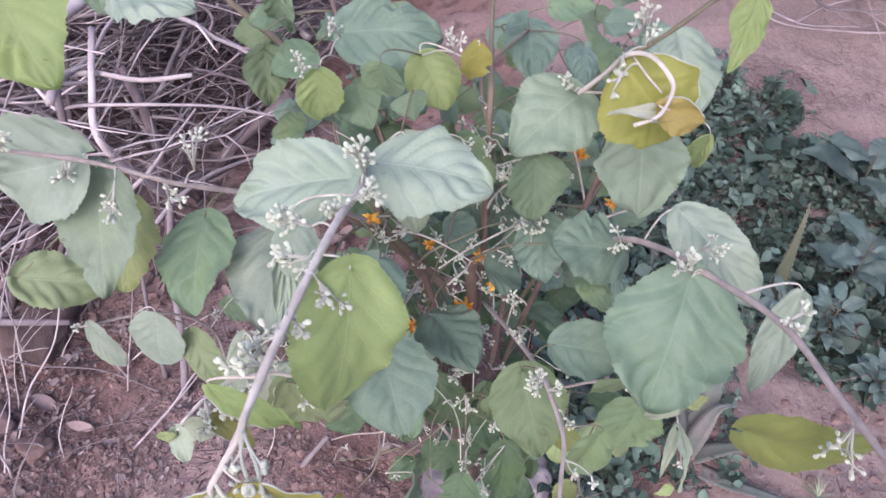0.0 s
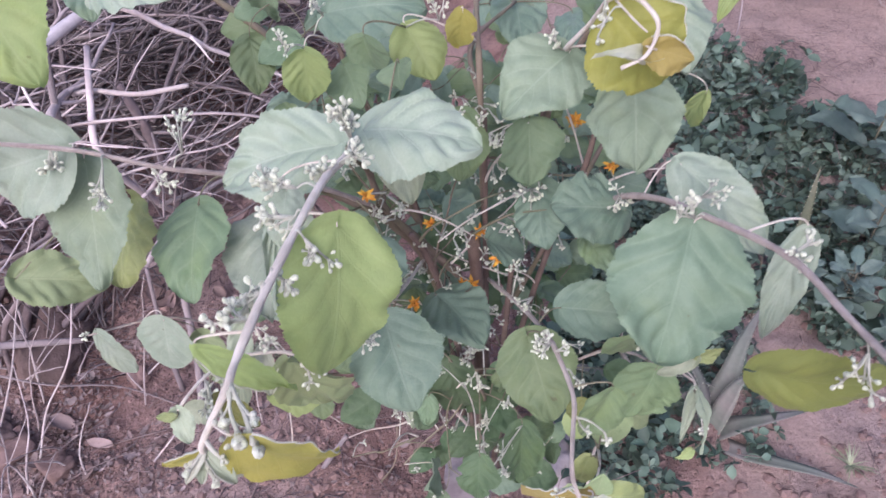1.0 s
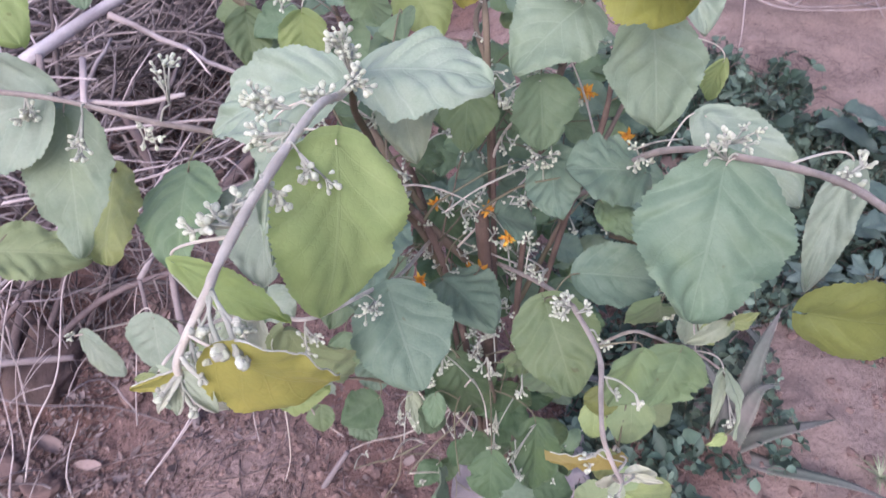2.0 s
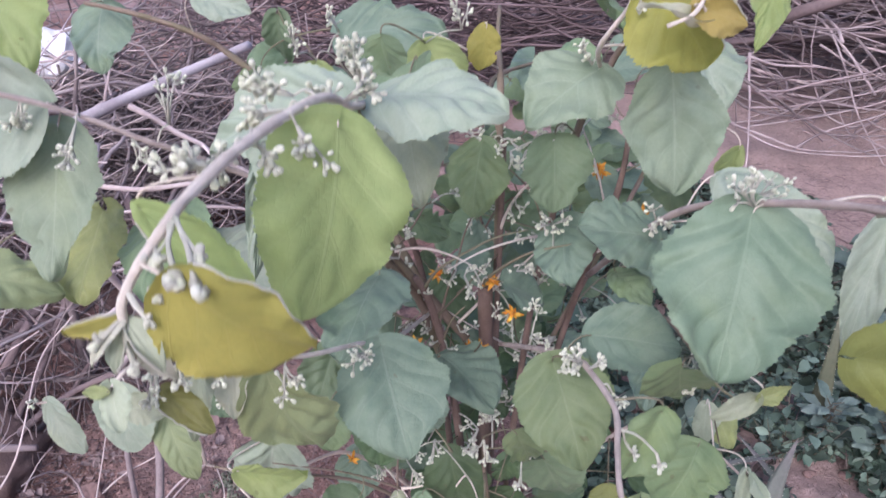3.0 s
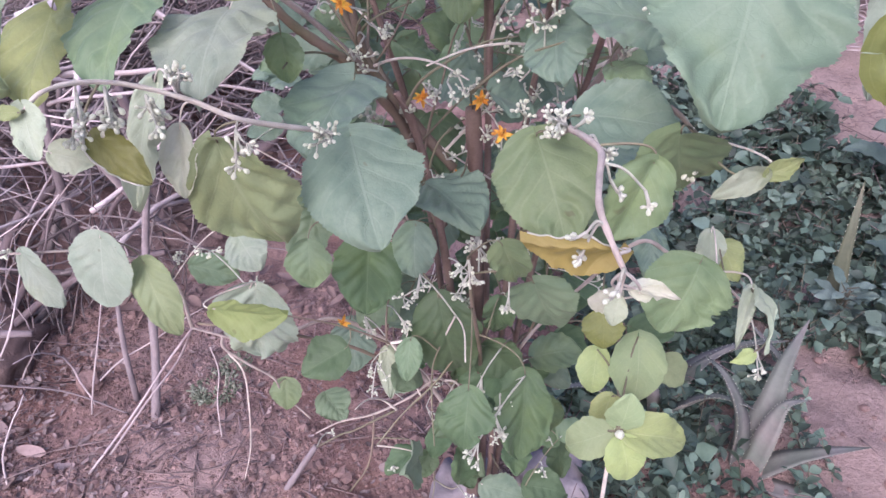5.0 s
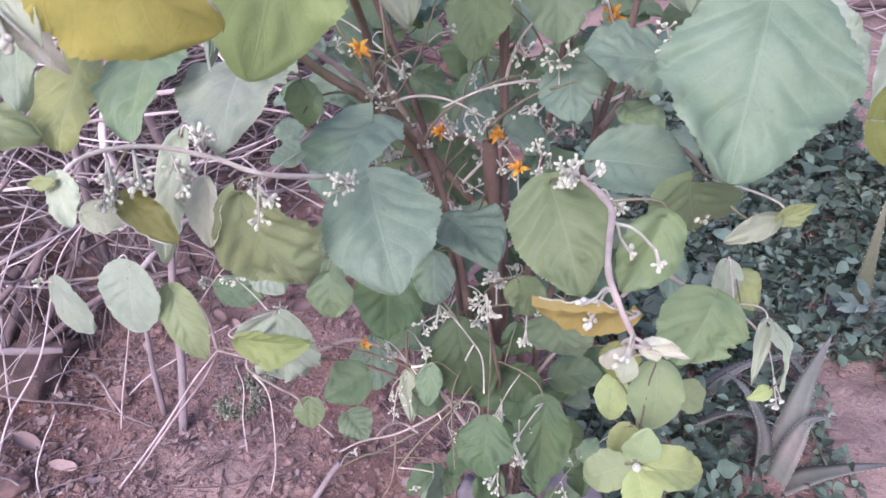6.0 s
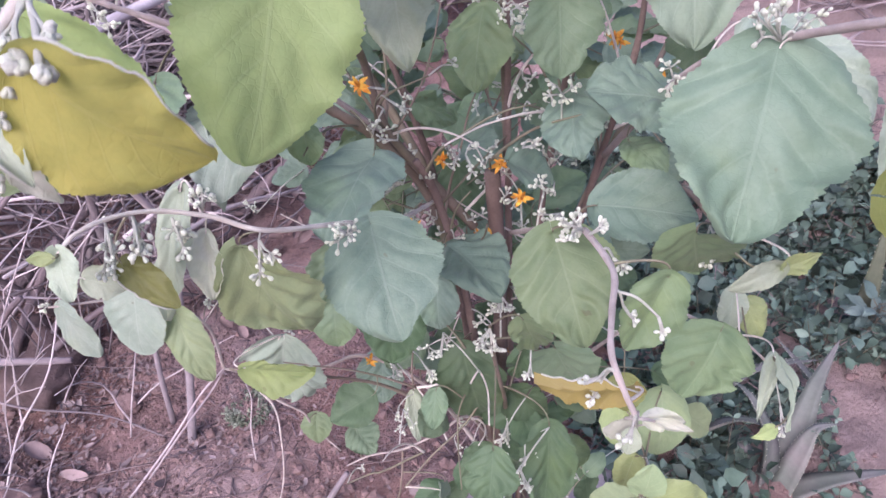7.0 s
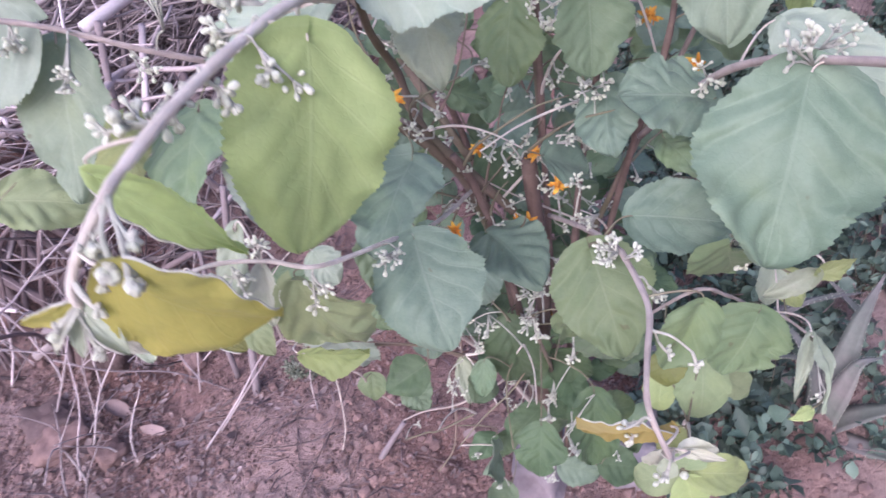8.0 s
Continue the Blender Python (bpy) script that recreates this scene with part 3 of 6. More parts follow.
def build_left_pile():
    rng = random.Random(11)
    twigs, logs = [], []
    for k in range(2500):
        a, q = rng.random() * 2 * math.pi, math.sqrt(rng.random())
        x, y = -1.35 + math.cos(a) * q * 1.1, 1.76 + math.sin(a) * q * 1.0
        top = 0.6 * (1 - q ** 3)
        z = ground_height(x, y) + top * rng.uniform(0.0, 1.0) ** 0.7 + 0.01
        if noise.noise((x * 3.2, y * 3.2, z * 3.2 + 40)) > 0.02 and k % 6:
            continue
        heading = radians(32) + rng.gauss(0, 0.5) if k % 5 < 3 else rng.random() * math.pi
        way = Vector((math.cos(heading), math.sin(heading), rng.gauss(0.0, 0.35)))
        length = rng.uniform(0.2, 0.9)
        thick = rng.uniform(0.002, 0.0048) if rng.random() < 0.88 else rng.uniform(0.005, 0.011)
        line = twig_line(rng, Vector((x, y, z)) - way * length / 2, way, length, 1.1, 9, 0.15)
        for p in line:
            p.z = max(p.z, ground_height(p.x, p.y) + 0.004)
        if any(p.y < left_front(p.x) - 0.25 * min(p.z / 0.4, 1.0) for p in line) or any(p.x > -0.42 + (p.y - 1.2) * 0.3 for p in line) or any(p.z > 0.78 for p in line):
            continue
        twigs.append((line, thick))
    for k in range(70):
        x = rng.uniform(-1.3, -0.55)
        y = left_front(x) + rng.uniform(-0.04, 0.12)
        way = Vector((rng.gauss(0, 0.4), rng.gauss(0.3, 0.3), 1.0))
        line = twig_line(rng, (x, y, 0.0), way, rng.uniform(0.15, 0.5), 1.1, 9, 0.15)
        twigs.append((line, rng.uniform(0.0012, 0.003)))
    for k in range(16):
        x = rng.uniform(-1.4, -0.7)
        y = left_front(x) + rng.uniform(0.08, 0.35)
        way = Vector((rng.gauss(-0.2, 0.5), rng.gauss(0.5, 0.3), rng.uniform(0.2, 0.9)))
        line = twig_line(rng, (x, y, 0.0), way, rng.uniform(0.3, 0.6), 0.3, 7, 0.04)
        logs.append((line, rng.uniform(0.009, 0.019)))
    for k in range(14):
        x = rng.uniform(-1.25, -0.8)
        y = left_front(x) + rng.uniform(0.0, 0.2)
        way = Vector((rng.gauss(0.1, 0.5), rng.gauss(0.15, 0.3), rng.uniform(0.4, 1.1)))
        logs.append((twig_line(rng, (x, y, 0.0), way, rng.uniform(0.25, 0.5), 0.6, 7, 0.09), rng.uniform(0.004, 0.009)))
    more = random.Random(12)
    for k in range(620):
        a, q = more.random() * 2 * math.pi, math.sqrt(more.random())
        x, y = -0.82 + math.cos(a) * q * 0.5, 2.15 + math.sin(a) * q * 0.45
        z = ground_height(x, y) + 0.62 * (1 - q ** 3) * more.random() ** 0.5 + 0.01
        heading = radians(25) + more.gauss(0, 0.6)
        way = Vector((math.cos(heading), math.sin(heading), more.gauss(0.0, 0.4)))
        line = twig_line(more, Vector((x, y, z)) - way * 0.2, way, more.uniform(0.2, 0.6), 1.1, 8, 0.15)
        for p in line:
            p.z = max(p.z, ground_height(p.x, p.y) + 0.004)
        twigs.append((line, more.uniform(0.002, 0.0045)))
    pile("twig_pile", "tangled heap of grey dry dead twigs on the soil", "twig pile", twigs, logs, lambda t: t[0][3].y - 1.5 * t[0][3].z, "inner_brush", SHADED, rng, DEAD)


def build_back_pile():
    rng = random.Random(12)
    twigs, logs = [], []

    def front(x):
        return 2.44 - 0.42 * min(max((x - 0.55) / 0.45, 0.0), 1.0)

    for k in range(2300):
        x, q = rng.uniform(-0.9, 4.2), rng.uniform(-1, 1)
        y = front(x) + 0.68 + q * 0.62 + 0.1 * noise.noise((x * 1.5, 0, 0))
        top = 0.95 * math.sqrt(max(0.0, 1 - q * q))
        z = ground_height(x, y) + top * rng.uniform(0.02, 1.0) ** 0.75 + 0.01
        heading = rng.gauss(-0.1, 0.3) if k % 5 else rng.gauss(0.6, 0.7)
        way = Vector((math.cos(heading) * rng.choice((-1, 1)), math.sin(heading) * 0.7, rng.gauss(0.0, 0.2)))
        length = rng.uniform(0.4, 1.5)
        thick = rng.uniform(0.0028, 0.006)
        line = twig_line(rng, Vector((x, y, z)) - way * length / 2, way, length, 1.0, 10, 0.12)
        sag = rng.uniform(0.0, 0.12)
        for i, p in enumerate(line):
            p.z = max(p.z - sag * math.sin(math.pi * i / 10), ground_height(p.x, p.y) + 0.006)
        if any(p.y < front(p.x) for p in line):
            continue
        twigs.append((line, thick))
    for k in range(130):
        x = rng.uniform(0.7, 2.7)
        y = front(x) + rng.uniform(0.08, 0.3)
        z = ground_height(x, y) + rng.uniform(0.06, 0.46)
        heading = rng.gauss(-0.05, 0.25)
        way = Vector((math.cos(heading) * rng.choice((-1, 1)), math.sin(heading) * 0.5, rng.gauss(0.0, 0.2)))
        length = rng.uniform(0.5, 1.2)
        line = twig_line(rng, Vector((x, y, z)) - way * length / 2, way, length, 0.9, 10, 0.12)
        sag = rng.uniform(0.03, 0.16)
        for i, p in enumerate(line):
            p.z = max(p.z - sag * math.sin(math.pi * i / 10), ground_height(p.x, p.y) + 0.004)
        if min(p.x for p in line) > 0.6 and min(p.y for p in line) > 2.04:
            twigs.append((line, rng.uniform(0.0022, 0.0055)))
    for k in range(70):
        x = rng.uniform(0.9, 3.2)
        y = front(x) + rng.uniform(0.14, 0.5)
        z = ground_height(x, y) + rng.uniform(0.1, 0.85)
        heading = rng.gauss(-0.15, 0.2)
        way = Vector((math.cos(heading) * rng.choice((-1, 1)), math.sin(heading), rng.gauss(0.0, 0.1)))
        length = rng.uniform(0.7, 1.6)
        line = twig_line(rng, Vector((x, y, z)) - way * length / 2, way, length, 0.25, 8, 0.03)
        for p in line:
            p.z = max(p.z, ground_height(p.x, p.y) + 0.02)
        if all(p.y > front(p.x) + 0.03 for p in line):
            logs.append((line, rng.uniform(0.01, 0.024)))
    def arch(*points):
        """A long bowed twig hanging over the front of the heap, its far end lost in the brush."""
        end, last = Vector(points[-1]), Vector(points[-2])
        go = (end - last).normalized()
        line = smooth_line(points + (tuple(end + go * 0.25 + Vector((0, 0.05, 0))), tuple(end + go * 0.5 + Vector((0, 0.2, 0)))), 4)
        for p in line:
            p.z = max(p.z, ground_height(p.x, p.y) + 0.01)
        twigs.append((line, rng.uniform(0.0035, 0.005)))

    arch((0.82, 1.99, 0.41), (0.91, 1.99, 0.35), (1.00, 1.94, 0.32), (1.18, 1.96, 0.29), (1.29, 1.93, 0.30))
    arch((0.84, 1.98, 0.39), (0.94, 1.99, 0.35), (1.04, 1.95, 0.32), (1.15, 1.97, 0.30))
    arch((0.83, 2.03, 0.47), (0.90, 2.03, 0.42), (0.96, 1.99, 0.41), (1.06, 2.02, 0.39), (1.11, 1.97, 0.36), (1.22, 1.99, 0.34), (1.30, 1.96, 0.35))
    arch((0.87, 2.05, 0.51), (0.93, 2.06, 0.47), (0.98, 2.01, 0.45), (1.06, 2.02, 0.39), (1.12, 1.96, 0.36), (1.22, 1.97, 0.31))
    arch((0.90, 2.00, 0.43), (1.02, 2.03, 0.42), (1.10, 2.01, 0.44), (1.21, 2.05, 0.44), (1.30, 2.03, 0.47))
    arch((0.90, 1.98, 0.38), (1.00, 2.01, 0.38), (1.09, 1.99, 0.40), (1.23, 2.03, 0.41), (1.30, 2.01, 0.44))
    arch((0.90, 2.08, 0.56), (0.99, 2.09, 0.53), (1.10, 2.06, 0.53), (1.18, 2.09, 0.51))
    arch((0.93, 2.03, 0.47), (1.02, 2.06, 0.46), (1.11, 2.04, 0.49), (1.25, 2.08, 0.50), (1.30, 2.06, 0.53))
    arch((1.10, 2.11, 0.62), (1.16, 2.13, 0.60), (1.17, 2.07, 0.55), (1.21, 2.07, 0.48), (1.21, 2.00, 0.42), (1.25, 2.00, 0.36), (1.31, 1.95, 0.26))
    arch((0.90, 2.08, 0.57), (0.91, 2.07, 0.49), (0.90, 2.01, 0.43))
    arch((1.03, 1.95, 0.32), (1.12, 1.99, 0.35), (1.19, 1.98, 0.38), (1.32, 2.02, 0.40))
    for k in range(18):
        x, y = rng.uniform(1.3, 2.3), rng.uniform(1.9, 2.08)
        z = ground_height(x, y) + rng.uniform(0.12, 0.4)
        way = Vector((rng.choice((-1, 1)), rng.gauss(0.0, 0.25), rng.gauss(0.05, 0.25)))
        line = twig_line(rng, Vector((x, y, z)), way, rng.uniform(0.3, 0.9), 0.8, 10, 0.12)
        for i, p in enumerate(line):
            p.z = max(p.z - 0.08 * math.sin(math.pi * i / 10), ground_height(p.x, p.y) + 0.05)
        if min(p.x for p in line) > 0.85 and min(p.y for p in line) > 1.8:
            twigs.append((line, rng.uniform(0.002, 0.0042)))
    pile("brushwood_pile", "long heap of stacked grey-brown brushwood beyond the path", "brushwood", twigs, logs, lambda t: t[0][4].y - 0.6 * t[0][4].z + 0.15 * abs(t[0][4].x - 1.3), "inner_brush", SHADE_BARK, rng, GREYTWIG)


build_left_pile()
build_back_pile()


def stick(name, points, r0, r1, material, label, category="stick"):
    verts, faces = [], []
    tube(verts, faces, smooth_line(points, 6), r0, r1, 8, 0.12)
    return tagged(new(name, as_mesh(name, verts, faces, material)), label, category)


stick("peeled_pole", [(-0.81, 1.33, 0.612), (-0.71, 1.5, 0.635), (-0.6, 1.68, 0.655), (-0.5, 1.85, 0.672)], 0.0135, 0.0115, PIPE, "smooth pale peeled pole lying on the twig heap", "pole")
stick("upright_stick", [(-0.7, 1.5, 0.0), (-0.712, 1.36, 0.2), (-0.727, 1.26, 0.4), (-0.741, 1.339, 0.485), (-0.756, 1.451, 0.557)], 0.009, 0.007, DEAD, "pale grey forked branch leaning in the twig heap")
stick("bleached_stick", [(-0.8, 1.39, 0.48), (-0.744, 1.383, 0.487), (-0.628, 1.328, 0.503), (-0.521, 1.335, 0.511)], 0.0065, 0.005, DEAD_PALE, "bleached stick lying across the top of the heap")
stick("bleached_stick", [(-0.8, 1.3, 0.45), (-0.744, 1.291, 0.465), (-0.55, 1.249, 0.494), (-0.42, 1.202, 0.519), (-0.31, 1.188, 0.505)], 0.0042, 0.0025, DEAD, "long thin grey stick lying across the heap")
stick("upright_stick", [(-0.84, 1.3, 0.05), (-0.82, 1.29, 0.3), (-0.8, 1.3, 0.48), (-0.78, 1.34, 0.62)], 0.011, 0.007, STICK, "grey upright branch standing in the twig heap")
stick("upright_stick", [(-0.545, 0.875, 0.0), (-0.535, 0.93, 0.12), (-0.535, 1.0, 0.28), (-0.52, 1.05, 0.4)], 0.0085, 0.0065, STICK, "grey stick stuck into the soil beside the shrub")
stick("upright_stick", [(-0.6, 0.93, 0.0), (-0.61, 0.97, 0.12), (-0.61, 1.03, 0.28)], 0.006, 0.004, STICK, "slim grey stick stuck into the soil beside the shrub")
stick("dry_twig", [(-0.62, 0.76, 0.0), (-0.52, 0.775, 0.12), (-0.45, 0.8, 0.21), (-0.338, 0.692, 0.373)], 0.0022, 0.0016, DEAD, "thin dry twig leaning from the soil to the shrub")
stick("dry_twig", [(-0.6, 0.8, 0.0), (-0.5, 0.8, 0.13), (-0.44, 0.815, 0.2), (-0.338, 0.692, 0.373)], 0.002, 0.0014, DEAD, "thin dry twig leaning from the soil to the shrub")
stick("dry_twig", [(-0.41, 0.83, 0.0), (-0.405, 0.84, 0.08), (-0.39, 0.845, 0.15), (-0.395, 0.85, 0.2)], 0.0014, 0.001, DEAD_PALE, "thin dry upright twig standing in bare soil")
stick("dry_twig", [(-0.86, 0.78, 0.0), (-0.82, 0.83, 0.1), (-0.75, 0.88, 0.2), (-0.72, 0.98, 0.33), (-0.66, 1.02, 0.4)], 0.0022, 0.0014, DEAD_PALE, "thin dry twig rising from the soil by the stones")
stick("dry_twig", [(-0.97, 0.83, 0.0), (-0.9, 0.9, 0.14), (-0.88, 1.0, 0.24), (-0.8, 1.08, 0.4)], 0.0022, 0.0014, DEAD_PALE, "thin dry twig rising from the soil by the stones")
stick("dry_twig", [(-1.0, 0.96, 0.06), (-0.87, 0.93, 0.05), (-0.74, 0.94, 0.018), (-0.6, 0.89, 0.008)], 0.0026, 0.0014, STICK, "dry twig lying on crumbled soil by the stones")
stick("bleached_stick", [(-1.0, 0.99, 0.12), (-0.9, 0.99, 0.12), (-0.79, 0.99, 0.12)], 0.009, 0.0065, STICK, "short grey stick lying on the stones")


def standing_twigs():
    """Thin dry twigs that rise from the soil in front of the heap."""
    rng = random.Random(61)
    for k in range(15):
        x, y = rng.uniform(-1.02, -0.64), rng.uniform(0.58, 0.98)
        if y < 0.7 and x > -0.72:
            x -= 0.12
        z = rough_ground(x, y)
        way = Vector((rng.gauss(0.15, 0.35), rng.gauss(0.25, 0.3), 1.0)).normalized()
        line = twig_line(rng, (x, y, z - 0.01), way, rng.uniform(0.12, 0.36), 0.9, 8, 0.1)
        verts, faces = [], []
        tube(verts, faces, line, rng.uniform(0.0014, 0.0026), 0.0008, 6, 0.2)
        if k % 3 == 0:
            tube(verts, faces, twig_line(rng, line[4], way + Vector((rng.gauss(0, 0.6), rng.gauss(0, 0.6), 0)), 0.1, 0.6, 5, 0.1), 0.0011, 0.0006, 5, 0.2)
        tagged(new("dry_twig", as_mesh("dry_twig", verts, faces, DEAD_PALE if k % 2 else DEAD)), "thin pale dry twig rising from bare soil", "stick", group="dry twigs before the heap")


standing_twigs()
stick("broken_stick", [(-0.275, 0.72, 0.0), (-0.25, 0.725, 0.04), (-0.215, 0.73, 0.095)], 0.006, 0.0045, STICK, "short broken grey stick leaning in the soil")


def white_sack():
    bm = bmesh.new()
    bmesh.ops.create_icosphere(bm, subdivisions=4, radius=1.0)
    for v in bm.verts:
        d = v.co.copy()
        v.co = d * (1 + 0.25 * noise.noise(d * 2) + 0.1 * noise.noise(d * 6))
        v.co = Vector((v.co.x * 0.1, v.co.y * 0.1, v.co.z * 0.075))
    me = bpy.data.meshes.new("white_sack")
    bm.to_mesh(me)
    bm.free()
    me.materials.append(SACK)
    ob = new("white_sack", me)
    ob.location = (-1.12, 2.08, 0.6)
    tagged(ob, "crumpled white plastic sack lying on the twig heap", "sack")


white_sack()


# ---- leaves ----
def blade(length, width, seed, fold=0.12, bulge=0.08, teeth=0.03, wave=0.14, rows=96, cols=24, quilt=0.06, bites=0, trim=(0, 1.0), point=None):
    """Verts, faces and uv of one broad toothed leaf: base at the origin, tip on +x, upper side +z.
    The blade is quilted between its side veins, its margin waves, and bites are gaps eaten into the margin."""
    rng = random.Random(seed * 13 + 5)
    off = Vector((seed * 7.3 % 91, seed * 3.7 % 53, 0))
    round_base, skew, droop = rng.uniform(0.66, 0.86), rng.uniform(-0.07, 0.07), rng.uniform(-0.02, 0.14)
    quilt *= rng.uniform(0.6, 1.25) * min(1.0, length / 0.085)
    taper = rng.uniform(0.05, 0.55) if point is None else point
    count = min(rows / 3.1, max(12.0, length / 0.0027))
    holes = [(rng.uniform(0.35, 0.9), rng.choice((-1, 1)), rng.uniform(0.03, 0.07), rng.uniform(0.12, 0.3)) for _ in range(bites)] if isinstance(bites, int) else bites
    verts, uvs = [], []
    for i in range(rows + 1):
        v = i / rows
        half = max(math.sin(math.pi * min(v ** round_base, 1.0)), 0.0) ** 0.58 * (1 - taper * max(v - 0.42, 0.0) ** 1.15)
        for j in range(cols + 1):
            u = 2 * j / cols - 1
            a = abs(u)
            side = 1 if u > 0 else -1
            margin = 1 + 0.1 * noise.noise(off + Vector((v * 3.0, side * 2.0, 2))) + 0.09 * noise.noise(off + Vector((v * 9.0, side * 2.0, 6)))
            if side == trim[0]:
                margin *= trim[1]
            for at, where, spread, deep in holes:
                if where == side:
                    margin -= deep * math.exp(-((v - at) / spread) ** 2)
            if a > 0.99:
                saw = (v * count + 0.8 * noise.noise(off + Vector((v * 7, u, 5)))) % 1.0
                margin += teeth * (1.9 * (0.5 - saw) + 1.0 * noise.noise(off + Vector((v * 30, u, 5))))
            lobe = 0.11 * a ** 2 * (1 - v) ** 6
            x = (v - lobe) * length
            y = (u * margin + skew * (1 - a)) * half * width / 2
            vv = v + 0.07 * noise.noise(off + Vector((v * 2.5, u * 1.5, 11)))
            s = (vv - 0.42 * a) * 4.8
            fr = (s - 0.5) % 1.0
            pillow = math.sin(0.5 * math.pi * min(fr / 0.66, (1 - fr) / 0.34)) * quilt * (0.6 + 0.9 * noise.noise(off + Vector((v * 3, u * 2, 21)))) * length * min(a * 4, 1) * min((1 - v) * 5, 1) * min(v * 6, 1)
            z = fold * abs(y) + bulge * length * 4 * v * (1 - v) - bulge * 1.1 * (2 * y / width) ** 2 * width / 2 + pillow
            z -= droop * length * max(v - 0.55, 0.0) ** 2 * 3
            z += wave * length * (noise.noise(off + Vector((v * 2.0, u * 1.2, 0))) * (0.2 + a) + 0.35 * a * a * noise.noise(off + Vector((v * 7, u * 2, 9))))
            verts.append(Vector((x, y, z)))
            uvs.append((u * 0.5 + 0.5, vv))
    w = cols + 1
    faces = [(i * w + j, (i + 1) * w + j, (i + 1) * w + j + 1, i * w + j + 1) for i in range(rows) for j in range(cols)]
    return verts, faces, uvs


def leaf_mesh(name, material, *args, edge=None, **kw):
    """The leaf as a mesh; edge, if given, takes the points along one margin."""
    verts, faces, uvs = blade(*args, **kw)
    if edge is not None:
        edge.extend(verts[25 * i + (24 if kw.get("trim", (1, 1))[0] > -1 else 0)] for i in range(5, 92))
    me = as_mesh(name, verts, [f[::-1] for f in faces], material)
    layer = me.uv_layers.new(name="UVMap")
    index = np.empty(len(me.loops), dtype=np.int32)
    me.loops.foreach_get("vertex_index", index)
    layer.data.foreach_set("uv", np.array(uvs, dtype=np.float32)[index].ravel())
    return me


def facing(base, tip, normal):
    """The pose of a leaf from its base, its tip and the way its blade faces."""
    x = (Vector(tip) - Vector(base)).normalized()
    z = Vector(normal)
    z = (z - x * z.dot(x)).normalized()
    y = z.cross(x)
    return Matrix.Translation(base) @ Matrix((x, y, z)).transposed().to_4x4()


# ---- the shrub ----
shrub = tagged(new("shrub"), "leafy shrub with round grey-green leaves, woolly white buds and orange flowers", "shrub")
shrub.location = (0.03, 0.66, 0.0)
HOME = Matrix.Translation(-shrub.location)
WOOD = []


def shrub_part(name, mesh, label="", at=Matrix()):
    return part(name, mesh, shrub, label, HOME @ at)


def branch(name, material, r0, r1, *points, label=""):
    line = smooth_line(points, 6)
    verts, faces = [], []
    tube(verts, faces, line, r0, r1, 7, 0.22)
    WOOD.extend(line)
    return shrub_part(name, as_mesh(name, verts, faces, material), label)


LEAF_LABEL = {"fresh": "fresh light green leaf", "deep": "deep green leaf, darkened as in shade", "teal": "large blue-green leaf", "ochre": "ochre-yellow folded leaf", "mint": "pale mint-green felted leaf", "pale": "pale felted leaf", "blue": "blue-green leaf", "green": "", "lime2": "light green leaf", "sage": "sage-green felted leaf", "mustard": "mustard-yellow cupped leaf",
              "lime": "yellow-green leaf", "yellow": "yellowed leaf", "olive": "olive leaf", "young": "bright young leaf", "white": "white felted leaf"}
COUNT = [0]


def petiole(base, back, material):
    """A short stalk, or a thin side twig, from a leaf or bunch to the nearest wood."""
    base = Vector(base)
    near = min(WOOD, key=lambda p: (p - base).length_squared)
    d = (near - base).length
    if d < 0.002:
        return None
    bend = base + Vector(back).normalized() * 0.45 * d
    line = [base * (1 - k) ** 2 + bend * 2 * k * (1 - k) + near * k * k for k in np.linspace(0, 1, 12).tolist()]
    verts, faces = [], []
    r = 0.0007 if d < 0.05 else 0.0008
    tube(verts, faces, line, r * 0.8, r * 1.3, 5, 0.15)
    if d > 0.05:
        WOOD.extend(line)
    return as_mesh("petiole", verts, faces, material)


def leaf(kind, base, tip, normal, width, fold=None, bulge=None, bites=None, rim=False, trim=(0, 1.0), point=None, rows=96, cols=24, quilt=0.06, wave=0.14, stalked=True):
    COUNT[0] += 1
    rng = random.Random(COUNT[0])
    base, tip = Vector(base), Vector(tip)
    edge = [] if rim else None
    me = leaf_mesh("leaf", LEAF[kind], (tip - base).length, width, COUNT[0], edge=edge,
                   fold=rng.uniform(0.0, 0.22) if fold is None else fold,
                   bulge=rng.uniform(0.0, 0.09) if bulge is None else bulge,
                   bites=rng.choice((0, 0, 0, 1, 1, 2)) if bites is None else bites, trim=trim, point=point, rows=rows, cols=cols, quilt=quilt, wave=wave)
    ob = shrub_part("leaf", me, LEAF_LABEL[kind], facing(base, tip, normal))
    if rim:
        verts, faces = [], []
        calm = [sum(edge[max(i - 3, 0):i + 4], Vector()) / len(edge[max(i - 3, 0):i + 4]) for i in range(len(edge))]
        tube(verts, faces, calm[::2], 0.0006, 0.0004, 6, 0.5)
        part("curled_margin", as_mesh("curled_margin", verts, faces, FELT), ob, "rolled white felted margin")
    if not stalked:
        return ob
    stalk = petiole(base, base - tip, TWIG if kind in ("white", "mint", "pale", "sage", "ochre", "mustard", "lime", "yellow", "teal") else PETIOLE)
    if stalk:
        stem = part("petiole", stalk, ob)
        stem.matrix_parent_inverse = (HOME @ facing(base, tip, normal)).inverted() @ HOME
    return ob


